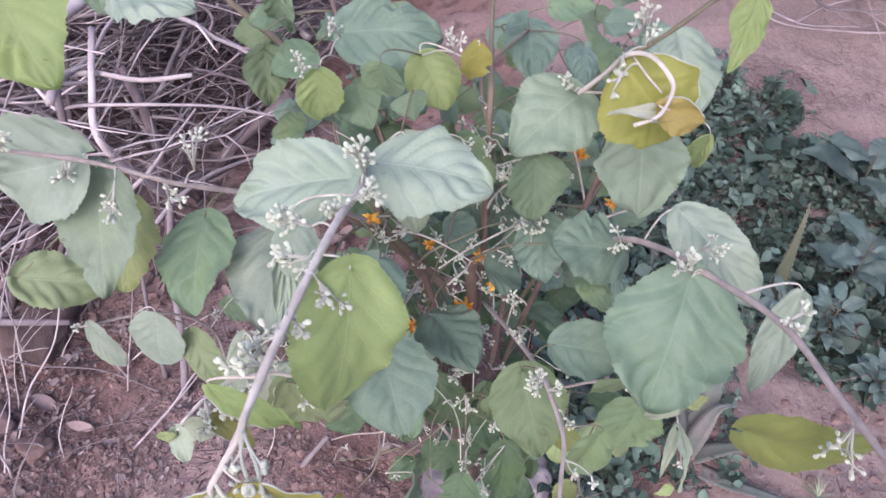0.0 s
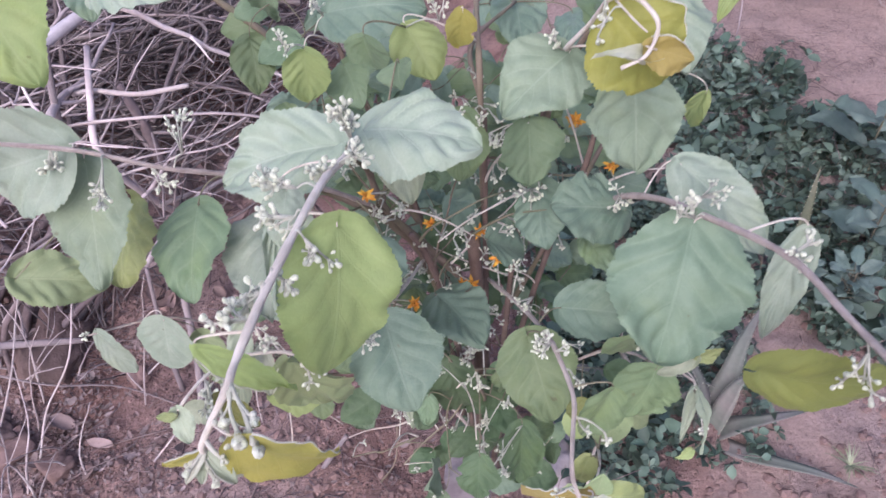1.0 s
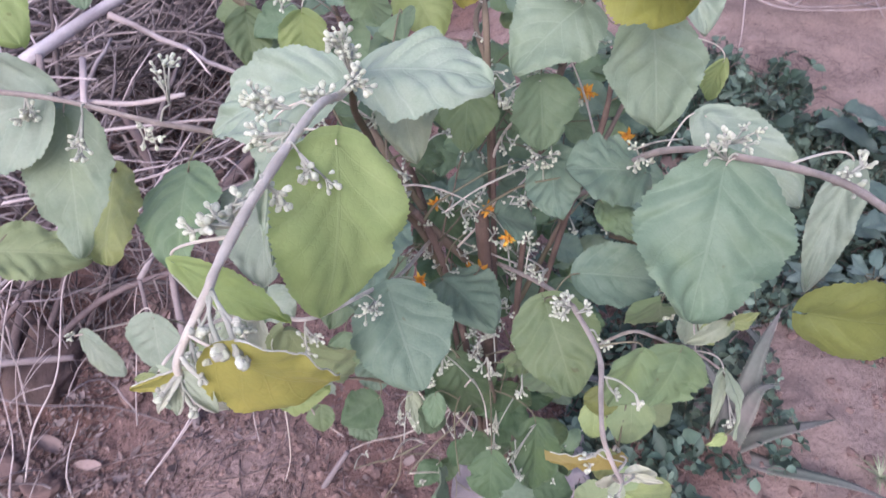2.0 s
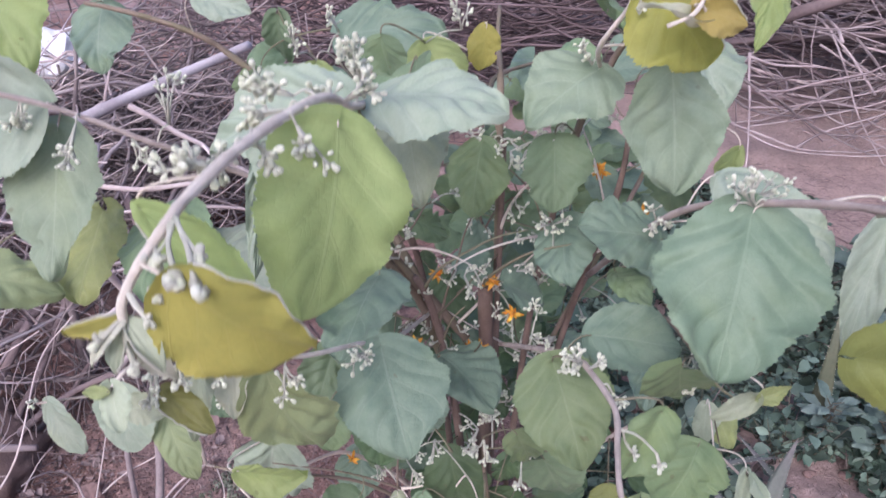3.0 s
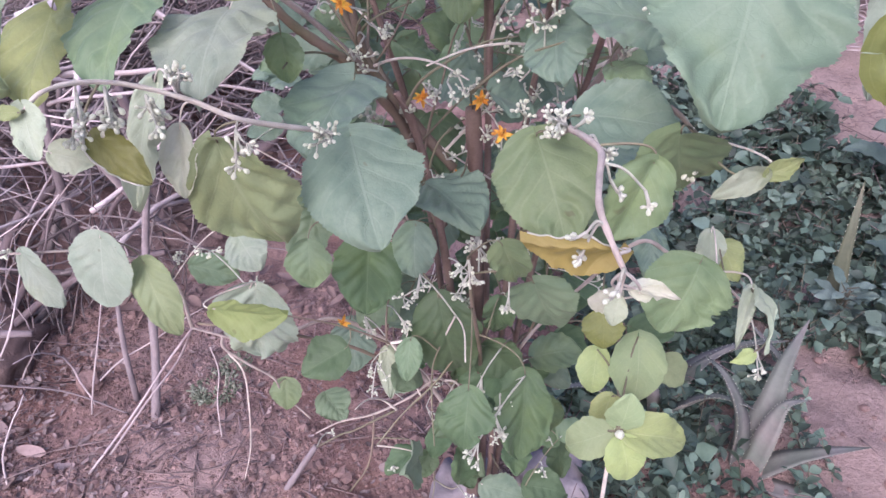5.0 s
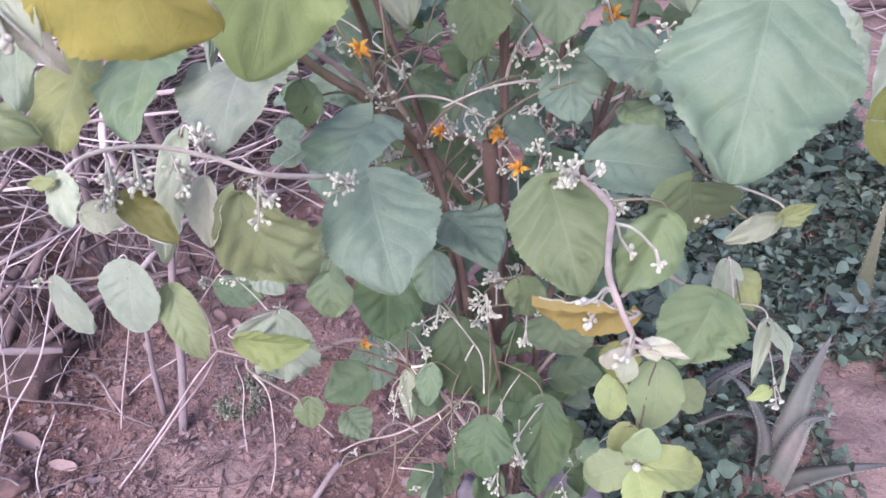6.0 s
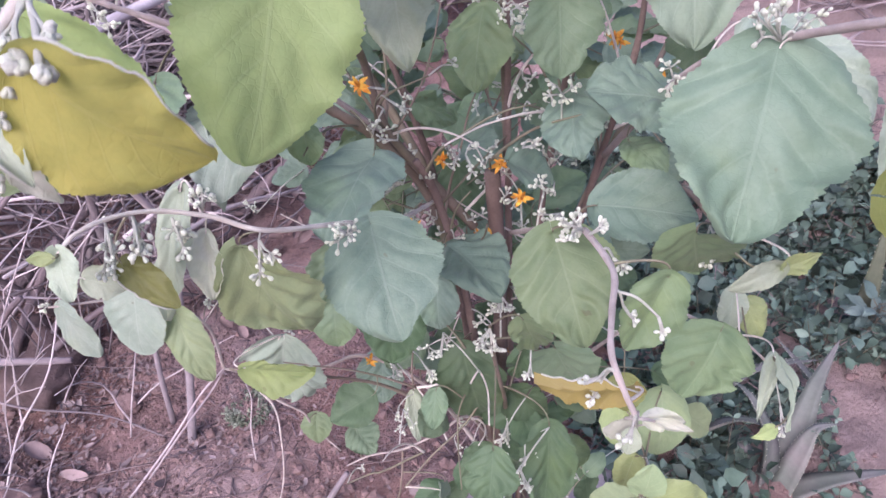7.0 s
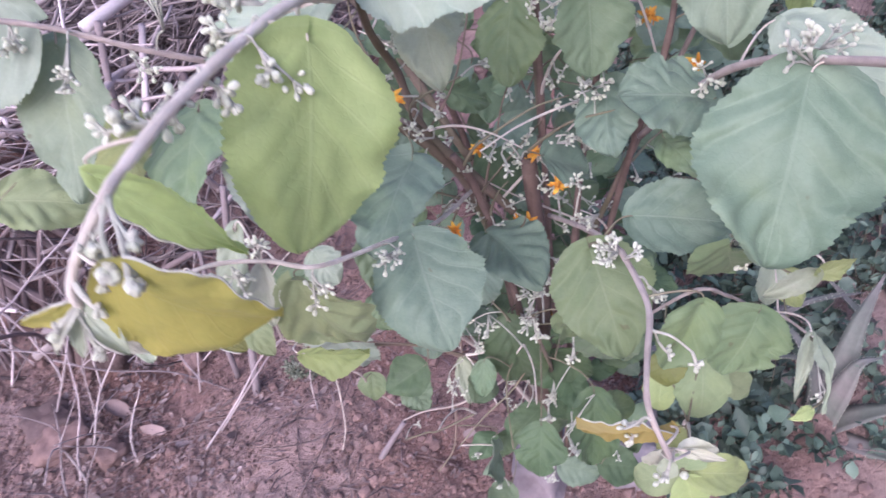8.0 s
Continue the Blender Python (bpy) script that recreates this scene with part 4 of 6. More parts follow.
def bud_shape():
    bm = bmesh.new()
    bmesh.ops.create_icosphere(bm, subdivisions=2, radius=1.0)
    for v in bm.verts:
        t = (v.co.z + 1) / 2
        k = 0.42 + 0.58 * min(t * 1.7, 1.0) ** 0.8
        rib = 1 + 0.13 * math.cos(5 * math.atan2(v.co.y, v.co.x)) * t
        lumpy = 1 + 0.12 * noise.noise(v.co * 2.3)
        v.co = Vector((v.co.x * 0.8 * k * rib * lumpy, v.co.y * 0.8 * k * rib * lumpy, v.co.z - (0.12 if t > 0.97 else 0.0)))
    me = bpy.data.meshes.new("bud")
    bm.to_mesh(me)
    bm.free()
    me.materials.append(BUD)
    me.polygons.foreach_set("use_smooth", [True] * len(me.polygons))
    return me


BUD_MESH = bud_shape()


def inflorescence(place, way, number=12, reach=0.022, size=0.0019, link=True, full=1.5):
    """A woolly panicle: forked stalks from one point, each with a bud on its end."""
    COUNT[0] += 1
    rng = random.Random(1000 + COUNT[0])
    place, way = Vector(place), Vector(way).normalized()
    verts, faces, ends = [], [], []
    number = max(3, int(number * full))
    forks = max(2, number // 5)
    for f in range(forks):
        out = (way + Vector((rng.gauss(0, 1), rng.gauss(0, 1), rng.gauss(0, 1))) * 0.45).normalized()
        mid = place + way * reach * rng.uniform(0.0, 0.75) + out * reach * rng.uniform(0.25, 0.5)
        tube(verts, faces, [place, place.lerp(mid, 0.5) + way * reach * 0.1, mid], 0.0009, 0.0007, 5)
        for _ in range(number // forks):
            go = (out + Vector((rng.gauss(0, 1), rng.gauss(0, 1), rng.gauss(0, 1))) * 0.75).normalized()
            end = mid + go * reach * rng.uniform(0.1, 0.32)
            tube(verts, faces, [mid, mid.lerp(end, 0.5) - Vector((0, 0, 0.0006)), end], 0.0007, 0.0006, 5)
            ends.append((end, go, rng.uniform(0.7, 1.2) * size))
    if link:
        near = min(WOOD, key=lambda p: (p - place).length_squared)
        if (near - place).length > 0.004:
            tube(verts, faces, smooth_line([near, near.lerp(place, 0.5) + Vector((0, 0, 0.004)), place], 4), 0.0009, 0.0007, 5)
    bunch = shrub_part("inflorescence", as_mesh("inflorescence", verts, faces, FELT), "bunch of woolly white flower buds")
    for end, go, s in ends:
        m = Matrix.Translation(end + go * s * 0.8) @ go.to_track_quat("Z", "Y").to_matrix().to_4x4() @ Matrix.Diagonal((s, s, s * 1.2, 1))
        part("bud", BUD_MESH, bunch, "", m)
    return bunch


def petal_shape():
    verts, faces = [], []
    for i in range(6):
        v = i / 5
        for u in (-1, 0, 1):
            w = 0.19 * math.sin(math.pi * (0.18 + 0.74 * v))
            verts.append((v, u * w, 0.18 * math.sin(v * 2.6) + (0.05 if u else 0.0) - 0.25 * v * v))
    for i in range(5):
        for j in range(2):
            faces.append((i * 3 + j, i * 3 + j + 1, i * 3 + j + 4, i * 3 + j + 3))
    return as_mesh("petal", verts, faces, PETAL)


PETAL_MESH = petal_shape()


def flower(place, way, size=0.0096):
    COUNT[0] += 1
    rng = random.Random(3000 + COUNT[0])
    place, way = Vector(place), Vector(way).normalized()
    verts, faces = [], []
    lump(verts, faces, place, size * 0.3, rng, 0.2, 1.0)
    for _ in range(7):
        go = (way + Vector((rng.gauss(0, 1), rng.gauss(0, 1), rng.gauss(0, 1))) * 0.35).normalized()
        tube(verts, faces, [place, place + go * size * 0.3, place + go * size * 0.65], 0.0004, 0.0005, 4)
    near = min(WOOD, key=lambda p: (p - place).length_squared)
    head = shrub_part("flower", as_mesh("flower", verts, faces, PISTIL), "small open orange flower")
    turn = way.to_track_quat("Z", "Y").to_matrix().to_4x4()
    for k in range(8):
        m = Matrix.Translation(place) @ turn @ pose(0, 0, 0, 0, rng.uniform(-60, 15), 45 * k + rng.uniform(-20, 20)) @ Matrix.Diagonal((size * rng.uniform(0.65, 1.2),) * 3 + (1,))
        part("petal", PETAL_MESH, head, "", m)
    if (near - place).length > 0.003:
        v2, f2 = [], []
        tube(v2, f2, smooth_line([near, near.lerp(place, 0.6) - way * 0.003, place], 4), 0.001, 0.0008, 5)
        part("flower_stalk", as_mesh("flower_stalk", v2, f2, FELT), head)
    return head


# main stems from the foot
FOOT = (0.03, 0.66, -0.01)
branch("main_stem", BARK, 0.0094, 0.0082, FOOT, (0.035, 0.64, 0.3), (0.038, 0.615, 0.56), (0.034, 0.588, 0.715), label="cut red-brown stem")
branch("main_stem", BARK, 0.0052, 0.0036, (0.025, 0.67, -0.01), (0.02, 0.64, 0.3), (0.0, 0.59, 0.58), (-0.02, 0.575, 0.7), (-0.035, 0.57, 0.74))
branch("main_stem", BARK, 0.0046, 0.0032, (0.045, 0.68, -0.01), (0.05, 0.67, 0.35), (0.05, 0.63, 0.65), (0.052, 0.62, 0.86))
branch("main_stem", BARK, 0.0048, 0.0026, (0.05, 0.66, -0.01), (0.065, 0.63, 0.35), (0.08, 0.6, 0.65), (0.1, 0.605, 0.78), (0.112, 0.61, 0.86))
branch("main_stem", BARK, 0.0048, 0.0026, (0.02, 0.69, -0.01), (0.0, 0.7, 0.35), (-0.03, 0.7, 0.65), (-0.09, 0.69, 0.88), (-0.122, 0.76, 0.95))
branch("main_stem", BARK, 0.0048, 0.0025, (0.06, 0.69, -0.01), (0.09, 0.68, 0.35), (0.13, 0.63, 0.65), (0.155, 0.585, 0.81), (0.165, 0.595, 0.88))
# branches
branch("branch", DARKTWIG, 0.0068, 0.0042, (0.0, 0.6, 0.58), (-0.015, 0.6, 0.638), (-0.034, 0.6, 0.698), (-0.071, 0.595, 0.752), (-0.097, 0.59, 0.776), (-0.124, 0.585, 0.8), (-0.15, 0.57, 0.84))
branch("branch", DARKTWIG, 0.0052, 0.0028, (0.015, 0.585, 0.655), (-0.02, 0.59, 0.7), (-0.058, 0.59, 0.757), (-0.067, 0.58, 0.8), (-0.069, 0.565, 0.835), (-0.07, 0.5, 0.9), (-0.06, 0.44, 0.955))
branch("twig", TWIG, 0.0031, 0.0016, (-0.06, 0.44, 0.955), (-0.064, 0.405, 0.965), (-0.07, 0.355, 0.986), (-0.08, 0.297, 0.995), (-0.09, 0.245, 0.998), (-0.098, 0.205, 0.996), (-0.1, 0.192, 0.994), (-0.108, 0.18, 0.984), (-0.115, 0.176, 0.972), (-0.117, 0.177, 0.962), label="pale felted twig arching forward")
branch("twig", PINKTWIG, 0.0028, 0.0016, (-0.06, 0.6, 0.75), (-0.12, 0.55, 0.83), (-0.185, 0.5, 0.89), (-0.226, 0.475, 0.92), (-0.285, 0.464, 0.951), (-0.36, 0.45, 0.975), (-0.43, 0.44, 0.99), label="pinkish-grey felted twig")
branch("twig", TWIG, 0.0022, 0.001, (-0.02, 0.6, 0.68), (-0.05, 0.5, 0.72), (-0.075, 0.425, 0.768), (-0.11, 0.362, 0.805), (-0.137, 0.35, 0.824), (-0.162, 0.333, 0.84), (-0.176, 0.31, 0.85), (-0.185, 0.292, 0.852), (-0.192, 0.284, 0.846), label="pale felted twig drooping at its end")
branch("twig", ROSETWIG, 0.0025, 0.0013, (0.05, 0.58, 0.65), (0.075, 0.45, 0.74), (0.086, 0.375, 0.787), (0.0885, 0.355, 0.796), (0.093, 0.3, 0.81), (0.086, 0.262, 0.814), (0.081, 0.233, 0.814), (0.085, 0.219, 0.804), (0.09, 0.212, 0.794), label="rosy buff felted twig drooping at its end")
branch("twig", PINKTWIG, 0.0032, 0.0021, (0.14, 0.6, 0.72), (0.168, 0.51, 0.822), (0.185, 0.45, 0.87), (0.203, 0.39, 0.9), (0.225, 0.313, 0.932), (0.231, 0.247, 0.946), (0.228, 0.17, 0.972), label="pink-brown twig arching forward")
branch("twig", DARKTWIG, 0.004, 0.0022, (0.105, 0.6, 0.8), (0.118, 0.606, 0.87), (0.135, 0.61, 0.91), (0.155, 0.6, 0.957), (0.195, 0.6, 0.985), (0.25, 0.63, 1.01))
branch("twig", TWIG, 0.0022, 0.0014, (0.135, 0.606, 0.93), (0.119, 0.544, 0.965), (0.132, 0.52, 0.998), (0.139, 0.494, 1.029), (0.151, 0.475, 1.038), (0.161, 0.456, 1.033), (0.163, 0.448, 1.025), (0.155, 0.441, 1.01), (0.138, 0.44, 1.002), label="whitish curled twig end")
branch("twig", TWIG, 0.001, 0.0008, (0.229, 0.19, 0.965), (0.27, 0.215, 0.93), (0.287, 0.254, 0.872))
branch("twig", TWIG, 0.001, 0.0008, (0.143, 0.493, 1.028), (0.15, 0.464, 1.026), (0.157, 0.452, 1.022))
branch("branch", DARKTWIG, 0.004, 0.0022, (0.05, 0.64, 0.7), (0.049, 0.63, 0.895), (0.053, 0.72, 0.93), (0.06, 0.8, 0.95))
branch("branch", DARKTWIG, 0.0035, 0.002, (0.05, 0.64, 0.86), (0.045, 0.69, 0.897), (0.105, 0.81, 0.885))
branch("branch", DARKTWIG, 0.0052, 0.003, (-0.03, 0.69, 0.65), (-0.14, 0.8, 0.8), (-0.272, 0.9, 0.874), (-0.307, 0.905, 0.898), (-0.346, 0.905, 0.916), (-0.4, 0.915, 0.93), (-0.46, 0.93, 0.94))
branch("branch", DARKTWIG, 0.004, 0.002, (0.08, 0.66, 0.5), (0.15, 0.64, 0.7), (0.21, 0.69, 0.79), (0.24, 0.71, 0.86))
branch("branch", ROSETWIG, 0.0034, 0.0016, (0.02, 0.66, 0.2), (-0.06, 0.7, 0.31), (-0.147, 0.722, 0.358), (-0.208, 0.706, 0.354), (-0.27, 0.69, 0.352), (-0.337, 0.688, 0.375), label="bare pale low branch")
branch("branch", ROSETWIG, 0.0024, 0.0014, (-0.337, 0.688, 0.375), (-0.36, 0.72, 0.43), (-0.42, 0.7, 0.49), (-0.5, 0.64, 0.53))
branch("twig", ROSETWIG, 0.002, 0.0011, (-0.3, 0.688, 0.36), (-0.299, 0.682, 0.344), (-0.27, 0.685, 0.31), (-0.245, 0.691, 0.28), (-0.235, 0.69, 0.25), (-0.2, 0.68, 0.21))
branch("twig", TWIG, 0.0014, 0.0009, (-0.295, 0.682, 0.335), (-0.282, 0.682, 0.306), (-0.286, 0.69, 0.25), (-0.31, 0.71, 0.12), (-0.345, 0.735, 0.01), label="thin dry hanging twig")
branch("twig", ROSETWIG, 0.002, 0.0012, (0.02, 0.655, 0.26), (-0.009, 0.631, 0.331), (-0.05, 0.635, 0.295), (-0.101, 0.639, 0.26), (-0.15, 0.65, 0.235), (-0.189, 0.657, 0.205))
branch("twig", DARKTWIG, 0.0016, 0.001, (-0.101, 0.639, 0.26), (-0.105, 0.625, 0.22), (-0.114, 0.612, 0.185), (-0.14, 0.6, 0.15))
branch("branch", DARKTWIG, 0.003, 0.0014, (-0.06, 0.69, 0.29), (-0.14, 0.68, 0.35), (-0.25, 0.62, 0.43), (-0.3, 0.63, 0.43))
branch("branch", ROSETWIG, 0.0022, 0.0013, (0.06, 0.65, 0.3), (0.1, 0.58, 0.45), (0.14, 0.51, 0.57), (0.172, 0.473, 0.638), (0.202, 0.477, 0.622), (0.223, 0.471, 0.612), (0.251, 0.473, 0.594), (0.281, 0.477, 0.561))
branch("branch", DARKTWIG, 0.003, 0.0015, (0.16, 0.53, 0.72), (0.17, 0.45, 0.77), (0.18, 0.4, 0.77))
branch("branch", DARKTWIG, 0.003, 0.0015, (0.035, 0.64, 0.3), (0.04, 0.57, 0.42), (0.03, 0.5, 0.55), (0.026, 0.46, 0.635))

# thin dry side twigs low down
branch("twig", PETIOLE, 0.0013, 0.0009, (0.02, 0.57, 0.44), (-0.008, 0.551, 0.407), (-0.05, 0.543, 0.362), (-0.084, 0.535, 0.317))
branch("twig", PETIOLE, 0.001, 0.0008, (0.0, 0.56, 0.46), (-0.013, 0.544, 0.434), (-0.016, 0.534, 0.382), (-0.014, 0.509, 0.344))
branch("twig", PETIOLE, 0.0014, 0.001, (-0.06, 0.56, 0.35), (-0.113, 0.558, 0.318), (-0.131, 0.569, 0.3), (-0.173, 0.593, 0.249))

# the leaves that can be told apart
leaf("pale",   (-0.052, 0.458, 0.953), (0.038, 0.430, 0.951), (-0.11, -0.24, 0.97), 0.081, bites=0)
leaf("pale",   (-0.070, 0.432, 0.958), (-0.172, 0.452, 0.918), (-0.12, -0.52, 0.85), 0.070, bites=0)
leaf("lime",   (-0.058, 0.312, 0.984), (-0.074, 0.262, 0.902), (0.55, -0.78, 0.28), 0.079, quilt=0.03, fold=0.05, bulge=0.08, bites=0, point=0.1)
leaf("yellow", (-0.094, 0.172, 0.982), (-0.054, 0.184, 0.946), (0.08, -0.98, -0.14), 0.055, quilt=0.025, fold=0.1, bulge=0.14, bites=0, rim=True, trim=(1, 0.7), point=0.3)
leaf("lime",   (-0.124, 0.229, 0.980), (-0.085, 0.236, 0.930), (0.26, -0.95, -0.15), 0.034, quilt=0.03, bites=0, rim=True, trim=(-1, 0.5))
leaf("pale",   (-0.293, 0.477, 0.948), (-0.384, 0.483, 0.921), (-0.16, -0.92, 0.35), 0.091)
leaf("sage",   (-0.292, 0.484, 0.925), (-0.298, 0.426, 0.829), (-0.03, -0.85, 0.52), 0.074, quilt=0.04)
leaf("fresh",  (-0.397, 0.467, 0.812), (-0.323, 0.480, 0.786), (0.36, -0.46, 0.81), 0.055)
leaf("young",  (-0.314, 0.559, 0.824), (-0.320, 0.490, 0.767), (-0.39, -0.57, 0.72), 0.096)
leaf("green",  (-0.226, 0.513, 0.846), (-0.228, 0.430, 0.802), (-0.27, -0.42, 0.87), 0.080, wave=0.08, bites=0)
leaf("pale",   (-0.155, 0.519, 0.830), (-0.155, 0.405, 0.804), (-0.09, -0.22, 0.97), 0.089)
leaf("pale",   (-0.116, 0.400, 0.942), (-0.116, 0.328, 0.890), (0.26, -0.57, 0.78), 0.021)
leaf("pale",   (-0.488, 0.645, 0.527), (-0.452, 0.625, 0.462), (-0.15, -0.95, 0.25), 0.046, quilt=0.03, bites=0, wave=0.06)
leaf("pale",   (-0.390, 0.642, 0.548), (-0.402, 0.627, 0.458), (-0.20, -0.93, 0.25), 0.084, quilt=0.025, bites=0, wave=0.04, fold=0.05, point=0.1)
leaf("fresh",  (-0.352, 0.648, 0.507), (-0.318, 0.612, 0.425), (0.05, -0.85, 0.50), 0.052, bites=0, wave=0.06, fold=0.05, point=0.1)
leaf("mint",   (-0.169, 0.385, 0.822), (-0.175, 0.329, 0.762), (-0.10, -0.50, 0.90), 0.026, quilt=0.03)
leaf("white",  (-0.158, 0.380, 0.792), (-0.157, 0.358, 0.754), (0.02, -0.86, 0.51), 0.024, fold=0.4, quilt=0.03)
leaf("olive",  (-0.179, 0.314, 0.817), (-0.148, 0.301, 0.795), (0.02, -0.86, 0.51), 0.024, fold=0.25, rim=True, bites=0, trim=(-1, 0.8))
leaf("fresh",  (-0.133, 0.372, 0.786), (-0.104, 0.384, 0.700), (-0.06, -0.99, 0.10), 0.074, bites=((0.85, -1, 0.1, 0.35), (0.6, 1, 0.05, 0.15)))
leaf("blue",   (-0.058, 0.431, 0.762), (-0.035, 0.363, 0.708), (-0.01, -0.62, 0.78), 0.088, fold=0.05, bulge=0.1, bites=((0.9, 1, 0.1, 0.3),), quilt=0.035, wave=0.09)
leaf("blue",   (-0.066, 0.529, 0.768), (-0.091, 0.430, 0.744), (-0.20, -0.18, 0.96), 0.084, quilt=0.035)
leaf("blue",   (-0.012, 0.555, 0.655), (0.037, 0.484, 0.652), (-0.05, -0.08, 1.00), 0.077)
leaf("blue",   (-0.026, 0.589, 0.587), (-0.028, 0.574, 0.530), (-0.15, -0.95, 0.26), 0.047)
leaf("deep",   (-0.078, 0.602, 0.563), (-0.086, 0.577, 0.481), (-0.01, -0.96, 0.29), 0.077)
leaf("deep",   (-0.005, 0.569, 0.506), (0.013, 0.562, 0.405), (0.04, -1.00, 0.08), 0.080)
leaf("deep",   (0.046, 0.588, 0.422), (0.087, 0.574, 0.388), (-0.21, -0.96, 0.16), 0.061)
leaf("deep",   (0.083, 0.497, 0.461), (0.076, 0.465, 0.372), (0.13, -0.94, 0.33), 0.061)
leaf("blue",   (-0.142, 0.795, 0.296), (-0.143, 0.744, 0.239), (0.01, -0.75, 0.66), 0.075)
leaf("green",  (-0.174, 0.688, 0.250), (-0.144, 0.651, 0.235), (0.10, -0.30, 0.95), 0.052)
leaf("pale",   (-0.206, 0.591, 0.509), (-0.227, 0.619, 0.386), (-0.14, -0.97, -0.19), 0.102)
leaf("lime",   (-0.224, 0.514, 0.542), (-0.155, 0.518, 0.528), (0.03, -1.00, -0.09), 0.044, fold=0.4)
leaf("green",  (-0.360, 0.791, 0.406), (-0.296, 0.784, 0.389), (0.04, -0.87, 0.50), 0.049)
leaf("pale",   (-0.273, 0.753, 0.477), (-0.243, 0.724, 0.441), (-0.00, -0.78, 0.63), 0.059)
leaf("lime2",  (-0.230, 0.699, 0.268), (-0.231, 0.679, 0.229), (0.03, -0.89, 0.45), 0.047)
leaf("lime2",  (0.070, 0.386, 0.778), (0.086, 0.330, 0.727), (-0.18, -0.66, 0.73), 0.068, bites=0)
leaf("lime2",  (0.126, 0.312, 0.795), (0.104, 0.300, 0.752), (0.25, -0.80, 0.45), 0.040, fold=0.3)
leaf("ochre",  (0.093, 0.232, 0.793), (0.046, 0.231, 0.800), (0.03, -0.94, -0.34), 0.036, bites=0, rim=True, trim=(-1, 0.3), point=0.9)
leaf("lime2",  (0.216, 0.444, 0.634), (0.187, 0.426, 0.576), (-0.02, -0.95, 0.30), 0.079)
leaf("green",  (0.083, 0.461, 0.605), (0.109, 0.475, 0.542), (-0.20, -0.93, -0.29), 0.066)
leaf("olive",  (0.143, 0.451, 0.579), (0.143, 0.435, 0.551), (-0.30, -0.83, 0.48), 0.037)
leaf("lime2",  (0.157, 0.367, 0.787), (0.176, 0.403, 0.728), (0.07, -0.86, -0.50), 0.059)
leaf("blue",   (0.103, 0.413, 0.781), (0.171, 0.405, 0.774), (0.01, -0.60, 0.80), 0.054)
leaf("teal",   (0.195, 0.391, 0.893), (0.164, 0.326, 0.806), (-0.05, -0.80, 0.60), 0.108, fold=0.05, bulge=0.06, bites=((0.8, 1, 0.22, 0.24), (0.93, -1, 0.06, 0.16), (0.66, 1, 0.03, 0.1)), point=0.1, quilt=0.065, wave=0.13)
leaf("pale",   (0.216, 0.488, 0.874), (0.272, 0.414, 0.832), (-0.12, -0.50, 0.86), 0.062, bites=0, point=0.2)
leaf("pale",   (0.268, 0.364, 0.898), (0.244, 0.333, 0.820), (-0.50, -0.70, 0.50), 0.030, bites=0, quilt=0.03, fold=0.25, point=0.5)
leaf("olive",  (0.207, 0.270, 0.868), (0.290, 0.254, 0.870), (0.10, -1.00, 0.04), 0.060, stalked=False, bites=0, fold=0.03, quilt=0.02, point=0.1, wave=0.06)
leaf("sage",   (0.130, 0.589, 0.934), (0.064, 0.542, 0.903), (-0.04, -0.50, 0.86), 0.082, bites=0, quilt=0.04)
leaf("green",  (0.090, 0.556, 0.883), (0.090, 0.534, 0.824), (0.26, -0.91, 0.34), 0.066)
leaf("lime2",  (0.032, 0.619, 0.858), (0.021, 0.588, 0.794), (-0.40, -0.79, 0.46), 0.061)
leaf("blue",   (0.175, 0.501, 0.814), (0.103, 0.496, 0.828), (0.20, -0.39, 0.90), 0.080)
leaf("blue",   (0.106, 0.562, 0.800), (0.102, 0.501, 0.770), (-0.57, -0.33, 0.76), 0.061)
leaf("blue",   (0.048, 0.543, 0.749), (0.088, 0.545, 0.726), (0.49, -0.21, 0.84), 0.062)
leaf("blue",   (0.013, 0.658, 0.714), (0.037, 0.600, 0.710), (-0.32, -0.20, 0.93), 0.045)
leaf("green",  (-0.039, 0.661, 0.757), (-0.000, 0.684, 0.723), (0.66, -0.69, 0.30), 0.036)
leaf("green",  (0.141, 0.501, 0.783), (0.158, 0.455, 0.780), (-0.26, -0.14, 0.95), 0.032)
leaf("green",  (-0.112, 0.495, 0.815), (-0.113, 0.500, 0.777), (0.20, -0.97, -0.14), 0.031)
leaf("mint",   (-0.033, 0.529, 0.926), (-0.024, 0.471, 0.865), (-0.10, -0.50, 0.90), 0.058, quilt=0.03)
leaf("green",  (0.211, 0.598, 0.834), (0.210, 0.590, 0.794), (-0.92, -0.37, 0.09), 0.071)
leaf("blue",   (-0.101, 0.690, 0.943), (0.000, 0.672, 0.951), (-0.17, -0.65, 0.74), 0.078)
leaf("lime2",  (-0.202, 0.745, 0.895), (-0.198, 0.707, 0.845), (0.30, -0.74, 0.60), 0.053)
leaf("lime",   (-0.122, 0.638, 0.930), (-0.127, 0.634, 0.876), (0.01, -1.00, 0.08), 0.050)
leaf("green",  (-0.092, 0.680, 0.888), (-0.075, 0.639, 0.860), (-0.33, -0.63, 0.71), 0.053)
leaf("lime",   (-0.020, 0.633, 0.950), (0.004, 0.595, 0.913), (0.11, -0.65, 0.75), 0.057)
leaf("yellow", (0.035, 0.628, 0.963), (0.030, 0.635, 0.923), (-0.10, -0.98, -0.15), 0.031)
leaf("blue",   (0.107, 0.837, 0.883), (0.107, 0.744, 0.858), (0.00, -0.26, 0.97), 0.067)
